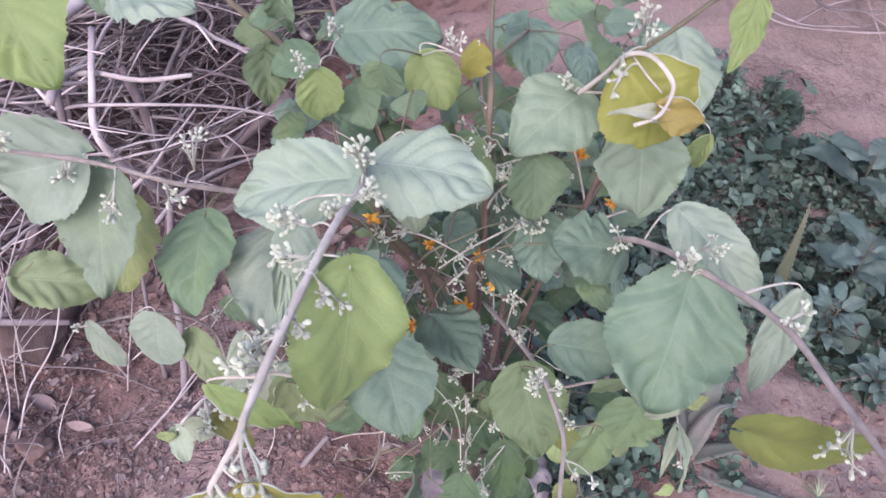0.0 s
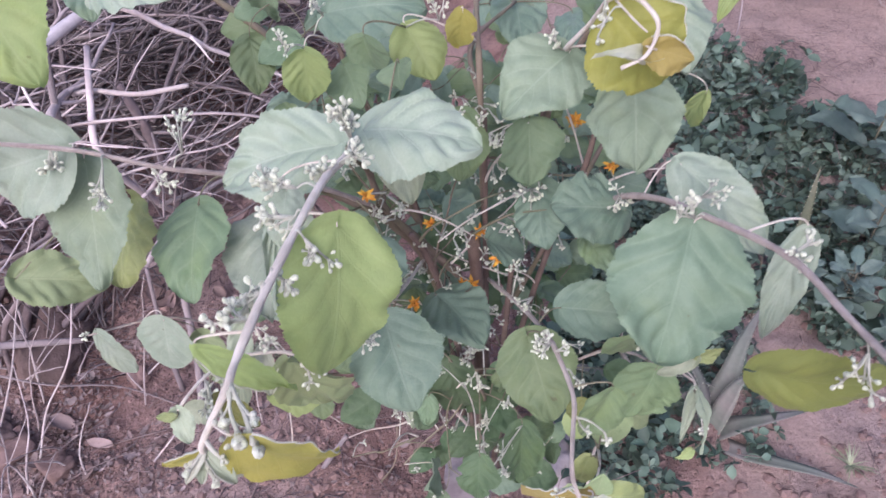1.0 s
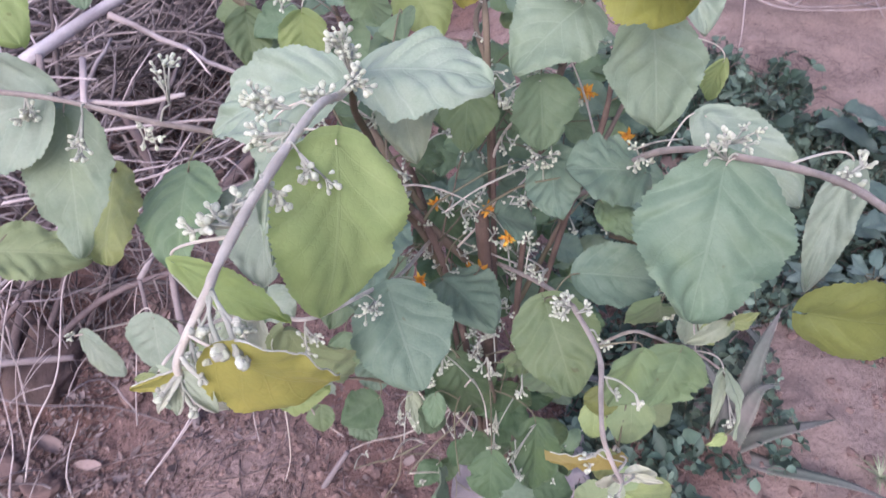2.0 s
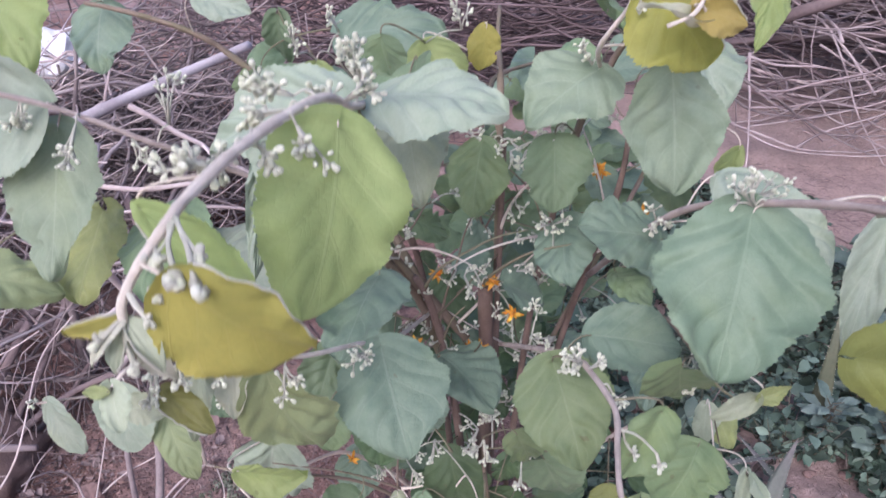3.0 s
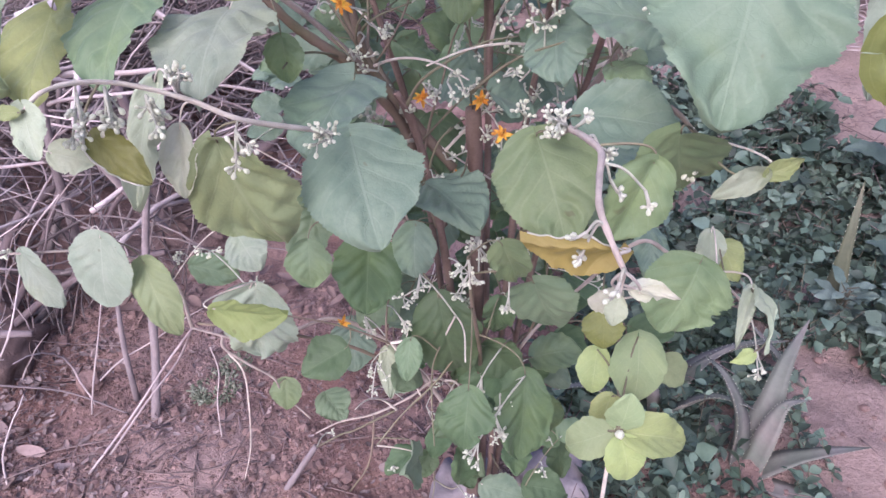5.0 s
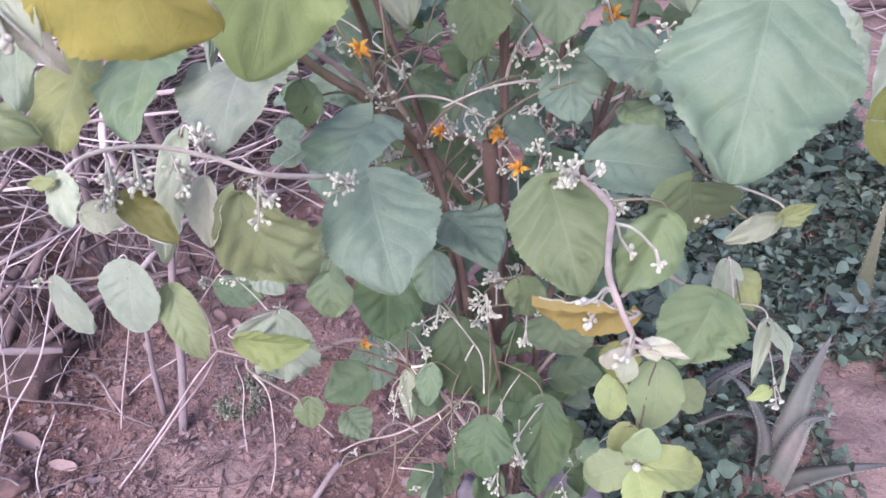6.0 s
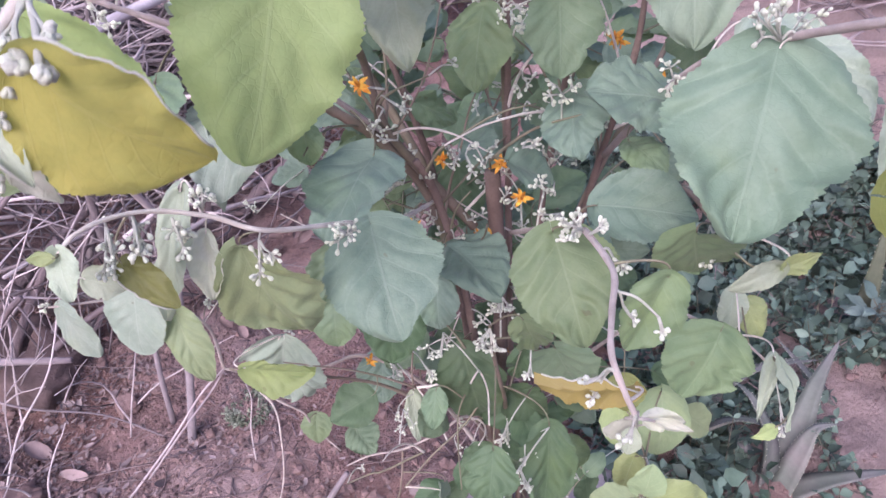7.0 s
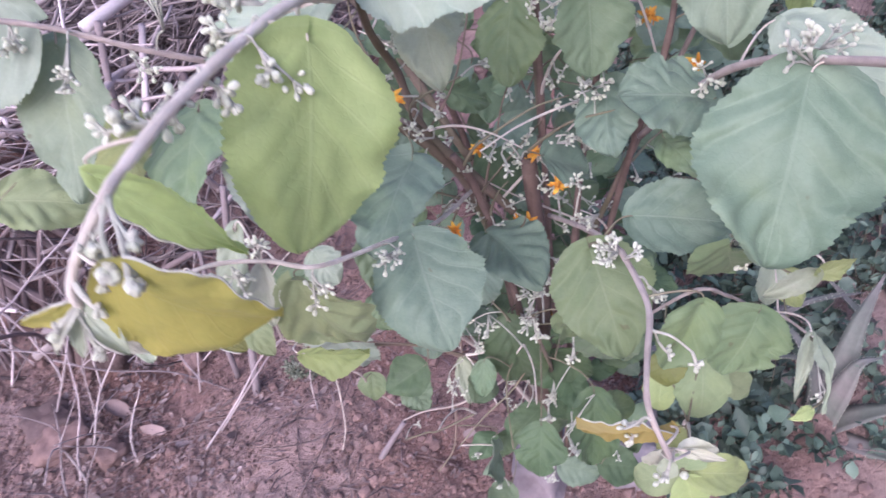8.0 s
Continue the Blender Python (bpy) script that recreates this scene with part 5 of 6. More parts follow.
leaf("blue",   (0.167, 0.773, 0.883), (0.154, 0.699, 0.878), (-0.12, -0.04, 0.99), 0.040)
leaf("lime2",  (0.146, 0.644, 0.972), (0.145, 0.540, 0.969), (0.72, -0.02, 0.69), 0.075)
leaf("mustard", (0.140, 0.492, 1.017), (0.183, 0.478, 0.965), (-0.06, -0.97, 0.22), 0.080, fold=0.4, bulge=0.15, rim=True)
leaf("sage",   (0.174, 0.528, 0.948), (0.184, 0.512, 0.850), (-0.01, -0.99, 0.15), 0.080, quilt=0.04, point=0.5)
leaf("pale",   (0.247, 0.702, 0.936), (0.260, 0.628, 0.880), (-0.01, -0.60, 0.80), 0.075)
leaf("lime",   (0.304, 0.666, 0.998), (0.274, 0.614, 0.943), (-0.01, -0.72, 0.69), 0.036)
leaf("lime",   (-0.411, 0.646, 1.024), (-0.357, 0.577, 0.949), (0.06, -0.72, 0.70), 0.109)
leaf("blue",   (-0.448, 0.955, 0.930), (-0.454, 0.911, 0.854), (-0.02, -0.86, 0.51), 0.086)
leaf("pale",   (-0.306, 0.647, 1.002), (-0.223, 0.609, 1.012), (-0.23, -0.24, 0.94), 0.064)
leaf("pale",   (-0.297, 0.872, 0.953), (-0.232, 0.863, 0.935), (0.07, -0.78, 0.63), 0.047)
leaf("green",  (-0.178, 0.761, 0.954), (-0.178, 0.781, 0.895), (-0.36, -0.88, -0.30), 0.041)
leaf("green",  (-0.056, 0.590, 0.965), (-0.049, 0.591, 0.931), (-0.50, -0.86, -0.12), 0.052)
leaf("green",  (-0.026, 0.560, 0.953), (-0.026, 0.542, 0.937), (-0.72, -0.47, 0.50), 0.048)
leaf("green",  (-0.036, 0.544, 0.470), (-0.042, 0.526, 0.428), (-0.10, -0.91, 0.39), 0.030)
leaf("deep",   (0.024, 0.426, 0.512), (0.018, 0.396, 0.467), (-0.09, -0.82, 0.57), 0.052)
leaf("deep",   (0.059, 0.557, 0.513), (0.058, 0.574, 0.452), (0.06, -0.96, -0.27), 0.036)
leaf("lime2",  (0.053, 0.433, 0.663), (0.068, 0.448, 0.614), (0.26, -0.94, -0.21), 0.034)
leaf("green",  (-0.126, 0.532, 0.606), (-0.128, 0.524, 0.558), (-0.02, -0.99, 0.16), 0.047)
leaf("lime",   (0.303, 0.675, 0.824), (0.299, 0.692, 0.770), (-0.60, -0.75, 0.20), 0.026, fold=0.5, bites=0)
leaf("blue",   (0.302, 0.863, 0.404), (0.296, 0.801, 0.353), (-0.05, -0.63, 0.78), 0.053)
leaf("mint",   (0.251, 0.518, 0.617), (0.246, 0.497, 0.583), (0.02, -0.85, 0.53), 0.029, quilt=0.03)
leaf("young",  (0.265, 0.521, 0.602), (0.279, 0.502, 0.572), (0.02, -0.85, 0.53), 0.032)
leaf("mint",   (0.214, 0.366, 0.758), (0.181, 0.361, 0.744), (0.02, -0.80, 0.60), 0.017, point=0.5, quilt=0.03, fold=0.3, bites=0)
leaf("young",  (0.215, 0.366, 0.757), (0.237, 0.366, 0.768), (0.05, -0.90, 0.40), 0.014, point=0.7, fold=0.4, bites=0)
leaf("white",  (0.101, 0.235, 0.767), (0.120, 0.234, 0.766), (0.00, -0.77, 0.64), 0.012, quilt=0.03)
leaf("white",  (0.097, 0.237, 0.760), (0.080, 0.233, 0.762), (0.23, -0.97, -0.01), 0.017, quilt=0.03)
leaf("mint",   (0.254, 0.425, 0.622), (0.229, 0.375, 0.603), (-0.30, -0.70, 0.60), 0.013, fold=0.5, bites=0, quilt=0.02, point=0.8)
leaf("mint",   (0.257, 0.422, 0.622), (0.241, 0.352, 0.617), (0.40, -0.60, 0.60), 0.011, fold=0.5, bites=0, quilt=0.02, point=0.8)
leaf("young",  (0.236, 0.362, 0.610), (0.218, 0.356, 0.606), (0.10, -0.80, 0.60), 0.012, fold=0.4, bites=0, quilt=0.02, point=0.9)
leaf("white",  (0.104, 0.232, 0.769), (0.122, 0.226, 0.768), (0.10, -0.60, 0.80), 0.006, fold=0.3, bites=0, quilt=0.03, point=0.9)
leaf("mint",   (0.094, 0.230, 0.766), (0.091, 0.226, 0.752), (-0.20, -0.90, 0.30), 0.011, fold=0.2, bites=0, quilt=0.03)
leaf("yellow", (-0.117, 0.177, 0.966), (-0.136, 0.171, 0.963), (-0.15, -0.96, 0.10), 0.011, rim=True, quilt=0.03, bites=0, trim=(-1, 0.4))
leaf("pale",   (-0.103, 0.384, 0.958), (-0.107, 0.351, 0.935), (0.01, -0.56, 0.83), 0.032)
leaf("white",  (0.174, 0.467, 0.994), (0.117, 0.434, 1.018), (0.48, -0.20, 0.86), 0.028, fold=0.3, bites=0, trim=(-1, 0.2), point=0.9, quilt=0.03)
leaf("mint",   (-0.069, 0.597, 0.411), (-0.066, 0.565, 0.363), (0.05, -0.83, 0.55), 0.026, quilt=0.03)
leaf("young",  (-0.192, 0.279, 0.847), (-0.206, 0.279, 0.847), (0.02, -0.86, 0.51), 0.008)
leaf("mint",   (-0.192, 0.285, 0.848), (-0.186, 0.271, 0.825), (0.02, -0.86, 0.51), 0.019, quilt=0.03)
leaf("mint",   (-0.202, 0.310, 0.811), (-0.177, 0.307, 0.806), (0.02, -0.86, 0.51), 0.020, quilt=0.03)
leaf("mint",   (-0.116, 0.177, 0.962), (-0.121, 0.170, 0.946), (-0.30, -0.85, 0.40), 0.014, fold=0.4, bites=0, rim=True, trim=(1, 0.5), quilt=0.03, point=0.6)
leaf("mint",   (-0.115, 0.176, 0.963), (-0.103, 0.168, 0.948), (0.40, -0.80, 0.40), 0.012, fold=0.5, bites=0, rim=True, trim=(-1, 0.5), quilt=0.03, point=0.6)
leaf("white",  (-0.114, 0.178, 0.961), (-0.104, 0.178, 0.936), (0.10, -0.90, 0.35), 0.012, fold=0.45, bites=0, quilt=0.03, point=0.7)
leaf("white",  (-0.117, 0.175, 0.964), (-0.127, 0.166, 0.953), (-0.50, -0.70, 0.50), 0.008, fold=0.5, bites=0, quilt=0.03, point=0.8)
leaf("ochre",  (0.158, 0.450, 1.012), (0.193, 0.447, 1.000), (-0.10, -0.90, 0.40), 0.032, bites=0, fold=0.35, rim=True, trim=(1, 0.7), quilt=0.03)
leaf("deep",   (-0.002, 0.700, 0.661), (0.005, 0.662, 0.606), (0.06, -0.82, 0.57), 0.055)
leaf("green",  (-0.143, 0.690, 0.573), (-0.168, 0.640, 0.505), (0.06, -0.82, 0.57), 0.066)
leaf("blue",   (0.032, 0.686, 0.737), (0.048, 0.662, 0.692), (0.00, -0.87, 0.49), 0.051)


# thin side twigs inside the shrub
def inner_twigs():
    rng = random.Random(23)
    stems = [p.copy() for p in WOOD if 0.56 < p.y < 0.75 and 0.3 < p.z < 0.8 and -0.1 < p.x < 0.18]
    for k in range(64):
        start = rng.choice(stems)
        way = Vector((rng.gauss(0, 0.5), rng.gauss(-0.1, 0.35), rng.gauss(0.8, 0.35))).normalized()
        line = twig_line(rng, start, way, rng.uniform(0.06, 0.18), 0.7, 4, 0.08)
        branch("twig", (PETIOLE, DARKTWIG, TWIG)[k % 3], rng.uniform(0.0011, 0.002), 0.0007, *line)


inner_twigs()


# smaller leaves deep inside
def inner_leaves():
    rng = random.Random(21)
    for k in range(400):
        base = Vector((rng.gauss(0.03, 0.09), rng.uniform(0.6, 0.85), rng.uniform(0.28, 0.86)))
        if k % 2:
            base = Vector((rng.gauss(0.02, 0.09), rng.uniform(0.54, 0.72), rng.uniform(0.12, 0.5)))
        if k % 3 == 0:
            base = Vector((rng.uniform(-0.24, 0.26), rng.uniform(0.74, 0.98), rng.uniform(0.58, 0.9)))
        if k > 300:
            base = Vector((rng.uniform(-0.12, 0.16), rng.uniform(0.7, 0.85), rng.uniform(0.45, 0.82)))
        elif k > 170:
            base = Vector((rng.uniform(-0.12, 0.2), rng.uniform(0.72, 0.95), rng.uniform(0.3, 0.8)))
        if -0.2 < base.x < 0.22 and base.z > 0.46 and (base.y < 0.72 or rng.random() < 0.35):
            continue
        if base.z < 0.42 and base.x < -0.05:
            continue
        out = Vector((base.x - 0.03 + rng.gauss(0, 0.05), -0.05 + rng.gauss(0, 0.06), rng.gauss(-0.02, 0.04))).normalized()
        normal = Vector((rng.gauss(0, 0.4), -0.75 + rng.gauss(0, 0.3), 0.7))
        length = rng.uniform(0.035, 0.065)
        # Lower leaves get darker kinds, so shade inside the shrub is coloured in.
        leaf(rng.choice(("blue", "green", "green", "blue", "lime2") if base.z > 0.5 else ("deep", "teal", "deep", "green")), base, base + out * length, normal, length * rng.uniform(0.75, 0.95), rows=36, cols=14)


inner_leaves()

# large woolly buds and bare stalks at the tip of the forward twig
def woolly_bud(start, end, size):
    COUNT[0] += 1
    rng = random.Random(5000 + COUNT[0])
    start, end = Vector(start), Vector(end)
    way = (end - start).normalized()
    verts, faces = [], []
    bow = Vector((rng.gauss(0, 0.0015), -0.001, 0.001))
    tube(verts, faces, smooth_line([start, start.lerp(end, 0.5) + bow, end], 5), 0.0011, 0.001, 6, 0.6)
    for k in range(4):
        lump(verts, faces, end + Vector((rng.gauss(0, 0.35), rng.gauss(0, 0.35), rng.gauss(0, 0.35))) * size, size * rng.uniform(0.35, 0.6), rng, 0.4, 1.0)
    ob = shrub_part("woolly_bud", as_mesh("woolly_bud", verts, faces, FELT), "large woolly bud on a felted stalk")
    for k in range(3):
        go = (way + Vector((rng.gauss(0, 1), rng.gauss(0, 1), rng.gauss(0, 1))) * 0.35).normalized()
        m = Matrix.Translation(end + go * size * 0.5) @ go.to_track_quat("Z", "Y").to_matrix().to_4x4() @ Matrix.Diagonal((size * 0.6, size * 0.6, size * rng.uniform(0.8, 1.0), 1))
        part("bud", BUD_MESH, ob, "", m)


for start, end, size in (
    ((-0.098, 0.193, 0.995), (-0.093, 0.171, 0.984), 0.0036),
    ((-0.098, 0.192, 0.995), (-0.085, 0.165, 0.984), 0.0033),
    ((-0.098, 0.193, 0.995), (-0.087, 0.177, 0.989), 0.0024),
    ((-0.1, 0.192, 0.994), (-0.102, 0.179, 0.987), 0.0026),
    ((-0.104, 0.185, 0.989), (-0.101, 0.174, 0.976), 0.0022),
    ((-0.113, 0.177, 0.976), (-0.105, 0.17, 0.968), 0.002),
    ((-0.117, 0.177, 0.964), (-0.124, 0.17, 0.959), 0.0022),
    ((-0.117, 0.177, 0.962), (-0.113, 0.169, 0.95), 0.0022),
):
    woolly_bud(start, end, size * 1.3)

# bunches of buds along the twigs, and the open flowers
for place, way, number, reach in (
    ((-0.058, 0.425, 0.968), (-0.1, -0.1, 1), 26, 0.03),
    ((-0.085, 0.345, 0.99), (-0.8, 0.0, 0.3), 20, 0.026),
    ((-0.075, 0.297, 0.99), (0.5, -0.2, -0.8), 16, 0.024),
    ((-0.095, 0.23, 0.997), (-0.8, 0.1, 0.1), 16, 0.022),
    ((-0.066, 0.39, 0.972), (0.8, -0.1, 0.5), 16, 0.024),
    ((-0.066, 0.375, 0.975), (-0.7, -0.1, 0.7), 14, 0.022),
    ((-0.082, 0.315, 0.992), (-0.9, 0.1, -0.2), 16, 0.024),
    ((-0.088, 0.265, 0.996), (0.5, -0.1, -0.7), 12, 0.018),
    ((-0.092, 0.25, 0.996), (-0.9, 0.1, -0.5), 16, 0.022),
):
    inflorescence(place, way, number if place[1] > 0.27 else number * 0.6, reach * 0.85, 0.0022, full=2.1 if place[1] > 0.2 else 1.6)
for place, way, number, reach in (
    ((-0.207, 0.479, 0.93), (0.1, 0.0, 1), 16, 0.028),
    ((-0.262, 0.455, 0.94), (-0.2, -0.4, -0.7), 16, 0.026),
    ((-0.068, 0.412, 0.77), (0.0, -0.6, 0.3), 22, 0.026),
    ((-0.116, 0.36, 0.8), (0.0, -0.4, -0.8), 16, 0.02),
    ((-0.17, 0.325, 0.842), (0.1, -0.4, -0.8), 20, 0.024),
    ((-0.14, 0.347, 0.83), (0.0, -0.1, 0.9), 14, 0.014),
    ((0.085, 0.36, 0.797), (-0.4, -0.4, 0.4), 18, 0.022),
    ((0.098, 0.325, 0.8), (0.4, -0.4, -0.1), 12, 0.014),
    ((0.112, 0.273, 0.8), (0.3, -0.3, -0.8), 8, 0.011),
    ((0.077, 0.23, 0.8), (-0.3, -0.2, -0.9), 9, 0.012),
    ((0.195, 0.392, 0.897), (-0.4, -0.2, 0.5), 22, 0.026),
    ((0.17, 0.503, 0.83), (-0.2, -0.5, 0.4), 16, 0.022),
    ((0.225, 0.315, 0.927), (0.5, -0.2, 0.5), 16, 0.02),
    ((0.243, 0.235, 0.928), (0.0, -0.2, -1), 14, 0.028),
    ((0.043, 0.62, 0.862), (0.0, -0.6, -0.4), 12, 0.018),
    ((0.067, 0.57, 0.868), (0.0, -0.5, -0.3), 14, 0.018),
    ((0.123, 0.585, 0.94), (-0.4, -0.2, 0.6), 14, 0.018),
    ((-0.131, 0.605, 0.949), (0.0, -0.4, 0.5), 14, 0.024),
    ((-0.101, 0.66, 0.955), (-0.3, -0.2, 0.7), 12, 0.02),
    ((0.012, 0.61, 0.966), (0.0, -0.2, 0.8), 14, 0.022),
    ((0.183, 0.6, 0.99), (-0.2, -0.3, 0.9), 14, 0.022),
    ((0.15, 0.515, 0.996), (-0.6, -0.2, -0.2), 12, 0.016),
    ((0.178, 0.398, 0.762), (0.0, -0.3, -0.9), 10, 0.018),
    ((-0.064, 0.582, 0.728), (0.2, -0.7, -0.3), 16, 0.02),
    ((-0.1, 0.65, 0.42), (0.2, -0.4, -0.3), 14, 0.024),
    ((0.042, 0.577, 0.38), (0.0, -0.4, -0.8), 16, 0.028),
    ((-0.262, 0.63, 0.535), (0.0, -0.4, 0.4), 12, 0.02),
    ((-0.34, 0.72, 0.47), (0.0, -0.4, 0.0), 12, 0.016),
    ((-0.43, 0.69, 0.5), (0.0, -0.4, 0.4), 10, 0.014),
    ((-0.5, 0.645, 0.53), (-0.5, -0.4, 0.2), 10, 0.012),
    ((0.085, 0.46, 0.746), (-0.4, -0.4, 0.1), 12, 0.018),
    ((0.094, 0.56, 0.8), (0.0, -0.6, 0.3), 18, 0.03),
    ((0.214, 0.43, 0.885), (0.3, -0.3, 0.6), 14, 0.02),
    ((0.026, 0.46, 0.632), (0.0, -0.3, -0.8), 14, 0.024),
    ((0.286, 0.452, 0.535), (0.0, -0.3, -0.9), 8, 0.024),
    ((-0.25, 0.72, 0.6), (0.0, -0.3, 0.4), 10, 0.02),
    ((-0.155, 0.338, 0.832), (0.1, -0.2, -0.9), 14, 0.018),
    ((-0.178, 0.31, 0.845), (0.0, -0.2, -0.9), 18, 0.022),
    ((0.037, 0.604, 0.557), (0.2, -0.4, -0.5), 12, 0.022),
    ((0.028, 0.577, 0.535), (-0.3, -0.3, -0.6), 16, 0.024),
    ((-0.044, 0.585, 0.499), (0.0, -0.4, 0.2), 10, 0.018),
    ((-0.049, 0.573, 0.481), (0.3, -0.4, -0.2), 12, 0.02),
    ((0.033, 0.502, 0.439), (0.0, -0.4, -0.8), 12, 0.024),
    ((0.057, 0.486, 0.448), (0.0, -0.4, -0.8), 12, 0.022),
    ((0.051, 0.458, 0.444), (0.2, -0.4, -0.8), 10, 0.022),
    ((0.034, 0.458, 0.409), (-0.2, -0.4, -0.8), 14, 0.024),
    ((-0.218, 0.654, 0.473), (0.0, -0.4, 0.2), 8, 0.018),
    ((-0.087, 0.589, 0.4), (-0.2, -0.4, -0.4), 9, 0.016),
    ((0.037, 0.509, 0.629), (-0.3, -0.4, -0.6), 12, 0.02),
    ((0.179, 0.406, 0.765), (0.0, -0.4, -0.9), 10, 0.02),
    ((0.216, 0.462, 0.605), (0.0, -0.2, -0.9), 8, 0.022),
    ((0.06, 0.447, 0.601), (0.0, -0.4, -0.5), 8, 0.014),
    ((0.095, 0.278, 0.804), (0.3, -0.2, -0.9), 8, 0.01),
    ((0.088, 0.21, 0.79), (-0.2, -0.1, -0.9), 5, 0.01),
    ((0.075, 0.226, 0.806), (-0.7, -0.1, -0.6), 6, 0.01),
    ((0.08, 0.36, 0.79), (-0.8, -0.1, -0.2), 10, 0.014),
    ((0.087, 0.37, 0.79), (-0.5, -0.3, 0.6), 12, 0.018),
    ((0.088, 0.35, 0.8), (0.6, -0.3, 0.5), 12, 0.016),
    ((-0.02, 0.522, 0.574), (0.0, -0.4, -0.3), 10, 0.018),
    ((0.076, 0.506, 0.74), (-0.2, -0.4, 0.4), 12, 0.02),
    ((-0.3, 0.462, 0.955), (0.0, -0.3, -0.8), 14, 0.022),
    ((-0.34, 0.455, 0.97), (0.2, -0.3, 0.6), 12, 0.02),
    ((-0.235, 0.475, 0.925), (0.2, -0.2, -0.7), 12, 0.022),
    ((-0.14, 0.53, 0.86), (0.1, -0.3, 0.6), 14, 0.022),
    ((-0.1, 0.56, 0.85), (-0.3, -0.5, 0.3), 12, 0.02),
    ((0.136, 0.495, 1.03), (-0.1, -0.5, -0.4), 6, 0.014),
    ((0.134, 0.48, 1.02), (-0.3, -0.3, -0.5), 5, 0.012),
    ((0.158, 0.517, 1.024), (0.1, 0.0, 0.5), 5, 0.012),
    ((0.171, 0.572, 1.01), (0.0, 0.0, 0.9), 12, 0.022),
):
    small = place[1] < 0.37 and place[0] > 0.05 and place[2] < 0.83
    inflorescence(place, way, number * 0.8 if small else number, reach * 0.8 if small else reach, 0.0015 if small else 0.0019)


def inner_buds():
    rng = random.Random(31)
    stems = [p for p in WOOD if 0.5 < p.y < 0.68 and 0.5 < p.z < 0.9 and -0.1 < p.x < 0.17]
    for k in range(115):
        place = Vector((rng.gauss(0.04, 0.07), rng.uniform(0.55, 0.72), rng.uniform(0.5, 0.88)))
        if k % 3 == 0:
            place = Vector((rng.gauss(0.02, 0.08), rng.uniform(0.53, 0.68), rng.uniform(0.15, 0.5)))
        if k > 60:
            place = rng.choice(stems) + Vector((rng.gauss(0, 0.005), -0.012, rng.gauss(0, 0.005)))
        inflorescence(place, (rng.gauss(0, 0.5), -0.6, rng.gauss(0.2, 0.4)), rng.choice((4, 5, 6, 9)), rng.uniform(0.014, 0.024), 0.0018)


inner_buds()
tilt = random.Random(5)
for place in ((-0.014, 0.612, 0.717), (0.041, 0.584, 0.725), (0.06, 0.562, 0.7), (0.018, 0.578, 0.648), (0.03, 0.58, 0.645),
              (-0.139, 0.7, 0.37), (0.161, 0.672, 0.803), (-0.071, 0.535, 0.828), (0.186, 0.6, 0.79),
              (-0.033, 0.485, 0.722), (0.04, 0.66, 0.42), (0.155, 0.66, 0.81)):
    flower(place, (tilt.uniform(-0.3, 0.3), -0.8, 0.5))


# ---- low ground cover beside the path ----
def small_leaf(verts, faces, base, way, normal, length, width):
    x = way.normalized()
    z = (normal - x * normal.dot(x)).normalized()
    y = z.cross(x)
    first = len(verts)
    for v, h, up in ((0.0, 0.0, 0.0), (0.32, 0.85, 0.1), (0.62, 0.9, 0.1), (1.0, 0.0, -0.06)):
        c = base + x * (v * length)
        if h == 0:
            verts.append(c + z * up * length)
        else:
            verts.extend((c - y * h * width / 2 + z * (up + 0.05) * length, c + z * (up - 0.06) * length, c + y * h * width / 2 + z * (up + 0.05) * length))
    a = first
    faces.extend(((a, a + 1, a + 2), (a, a + 2, a + 3), (a + 1, a + 4, a + 5, a + 2), (a + 2, a + 5, a + 6, a + 3), (a + 4, a + 7, a + 5), (a + 5, a + 7, a + 6)))


def in_cover(x, y):
    """The patch of ground cover: right of the shrub, up to the edge of the path."""
    edge = 0.72 + 0.3 * max(0.0, x - 0.35) if x < 0.62 else 0.98
    wob = 0.05 * noise.noise((x * 5, y * 5, 1)) + 0.03 * noise.noise((x * 16, y * 16, 2))
    if ((x - 0.5) / 0.07) ** 2 + ((y - 0.75) / 0.06) ** 2 < 1:
        return False
    if ((x - 0.7) / 0.1) ** 2 + ((y - 0.79) / 0.19) ** 2 < 1 + 3 * wob:
        return False
    return y > edge + wob - 0.1 and x > 0.2 + wob + 0.1 * max(0, y - 1.2) and y + wob < min(1.88, 1.8 - 0.95 * (x - 0.8)) and x < 1.5


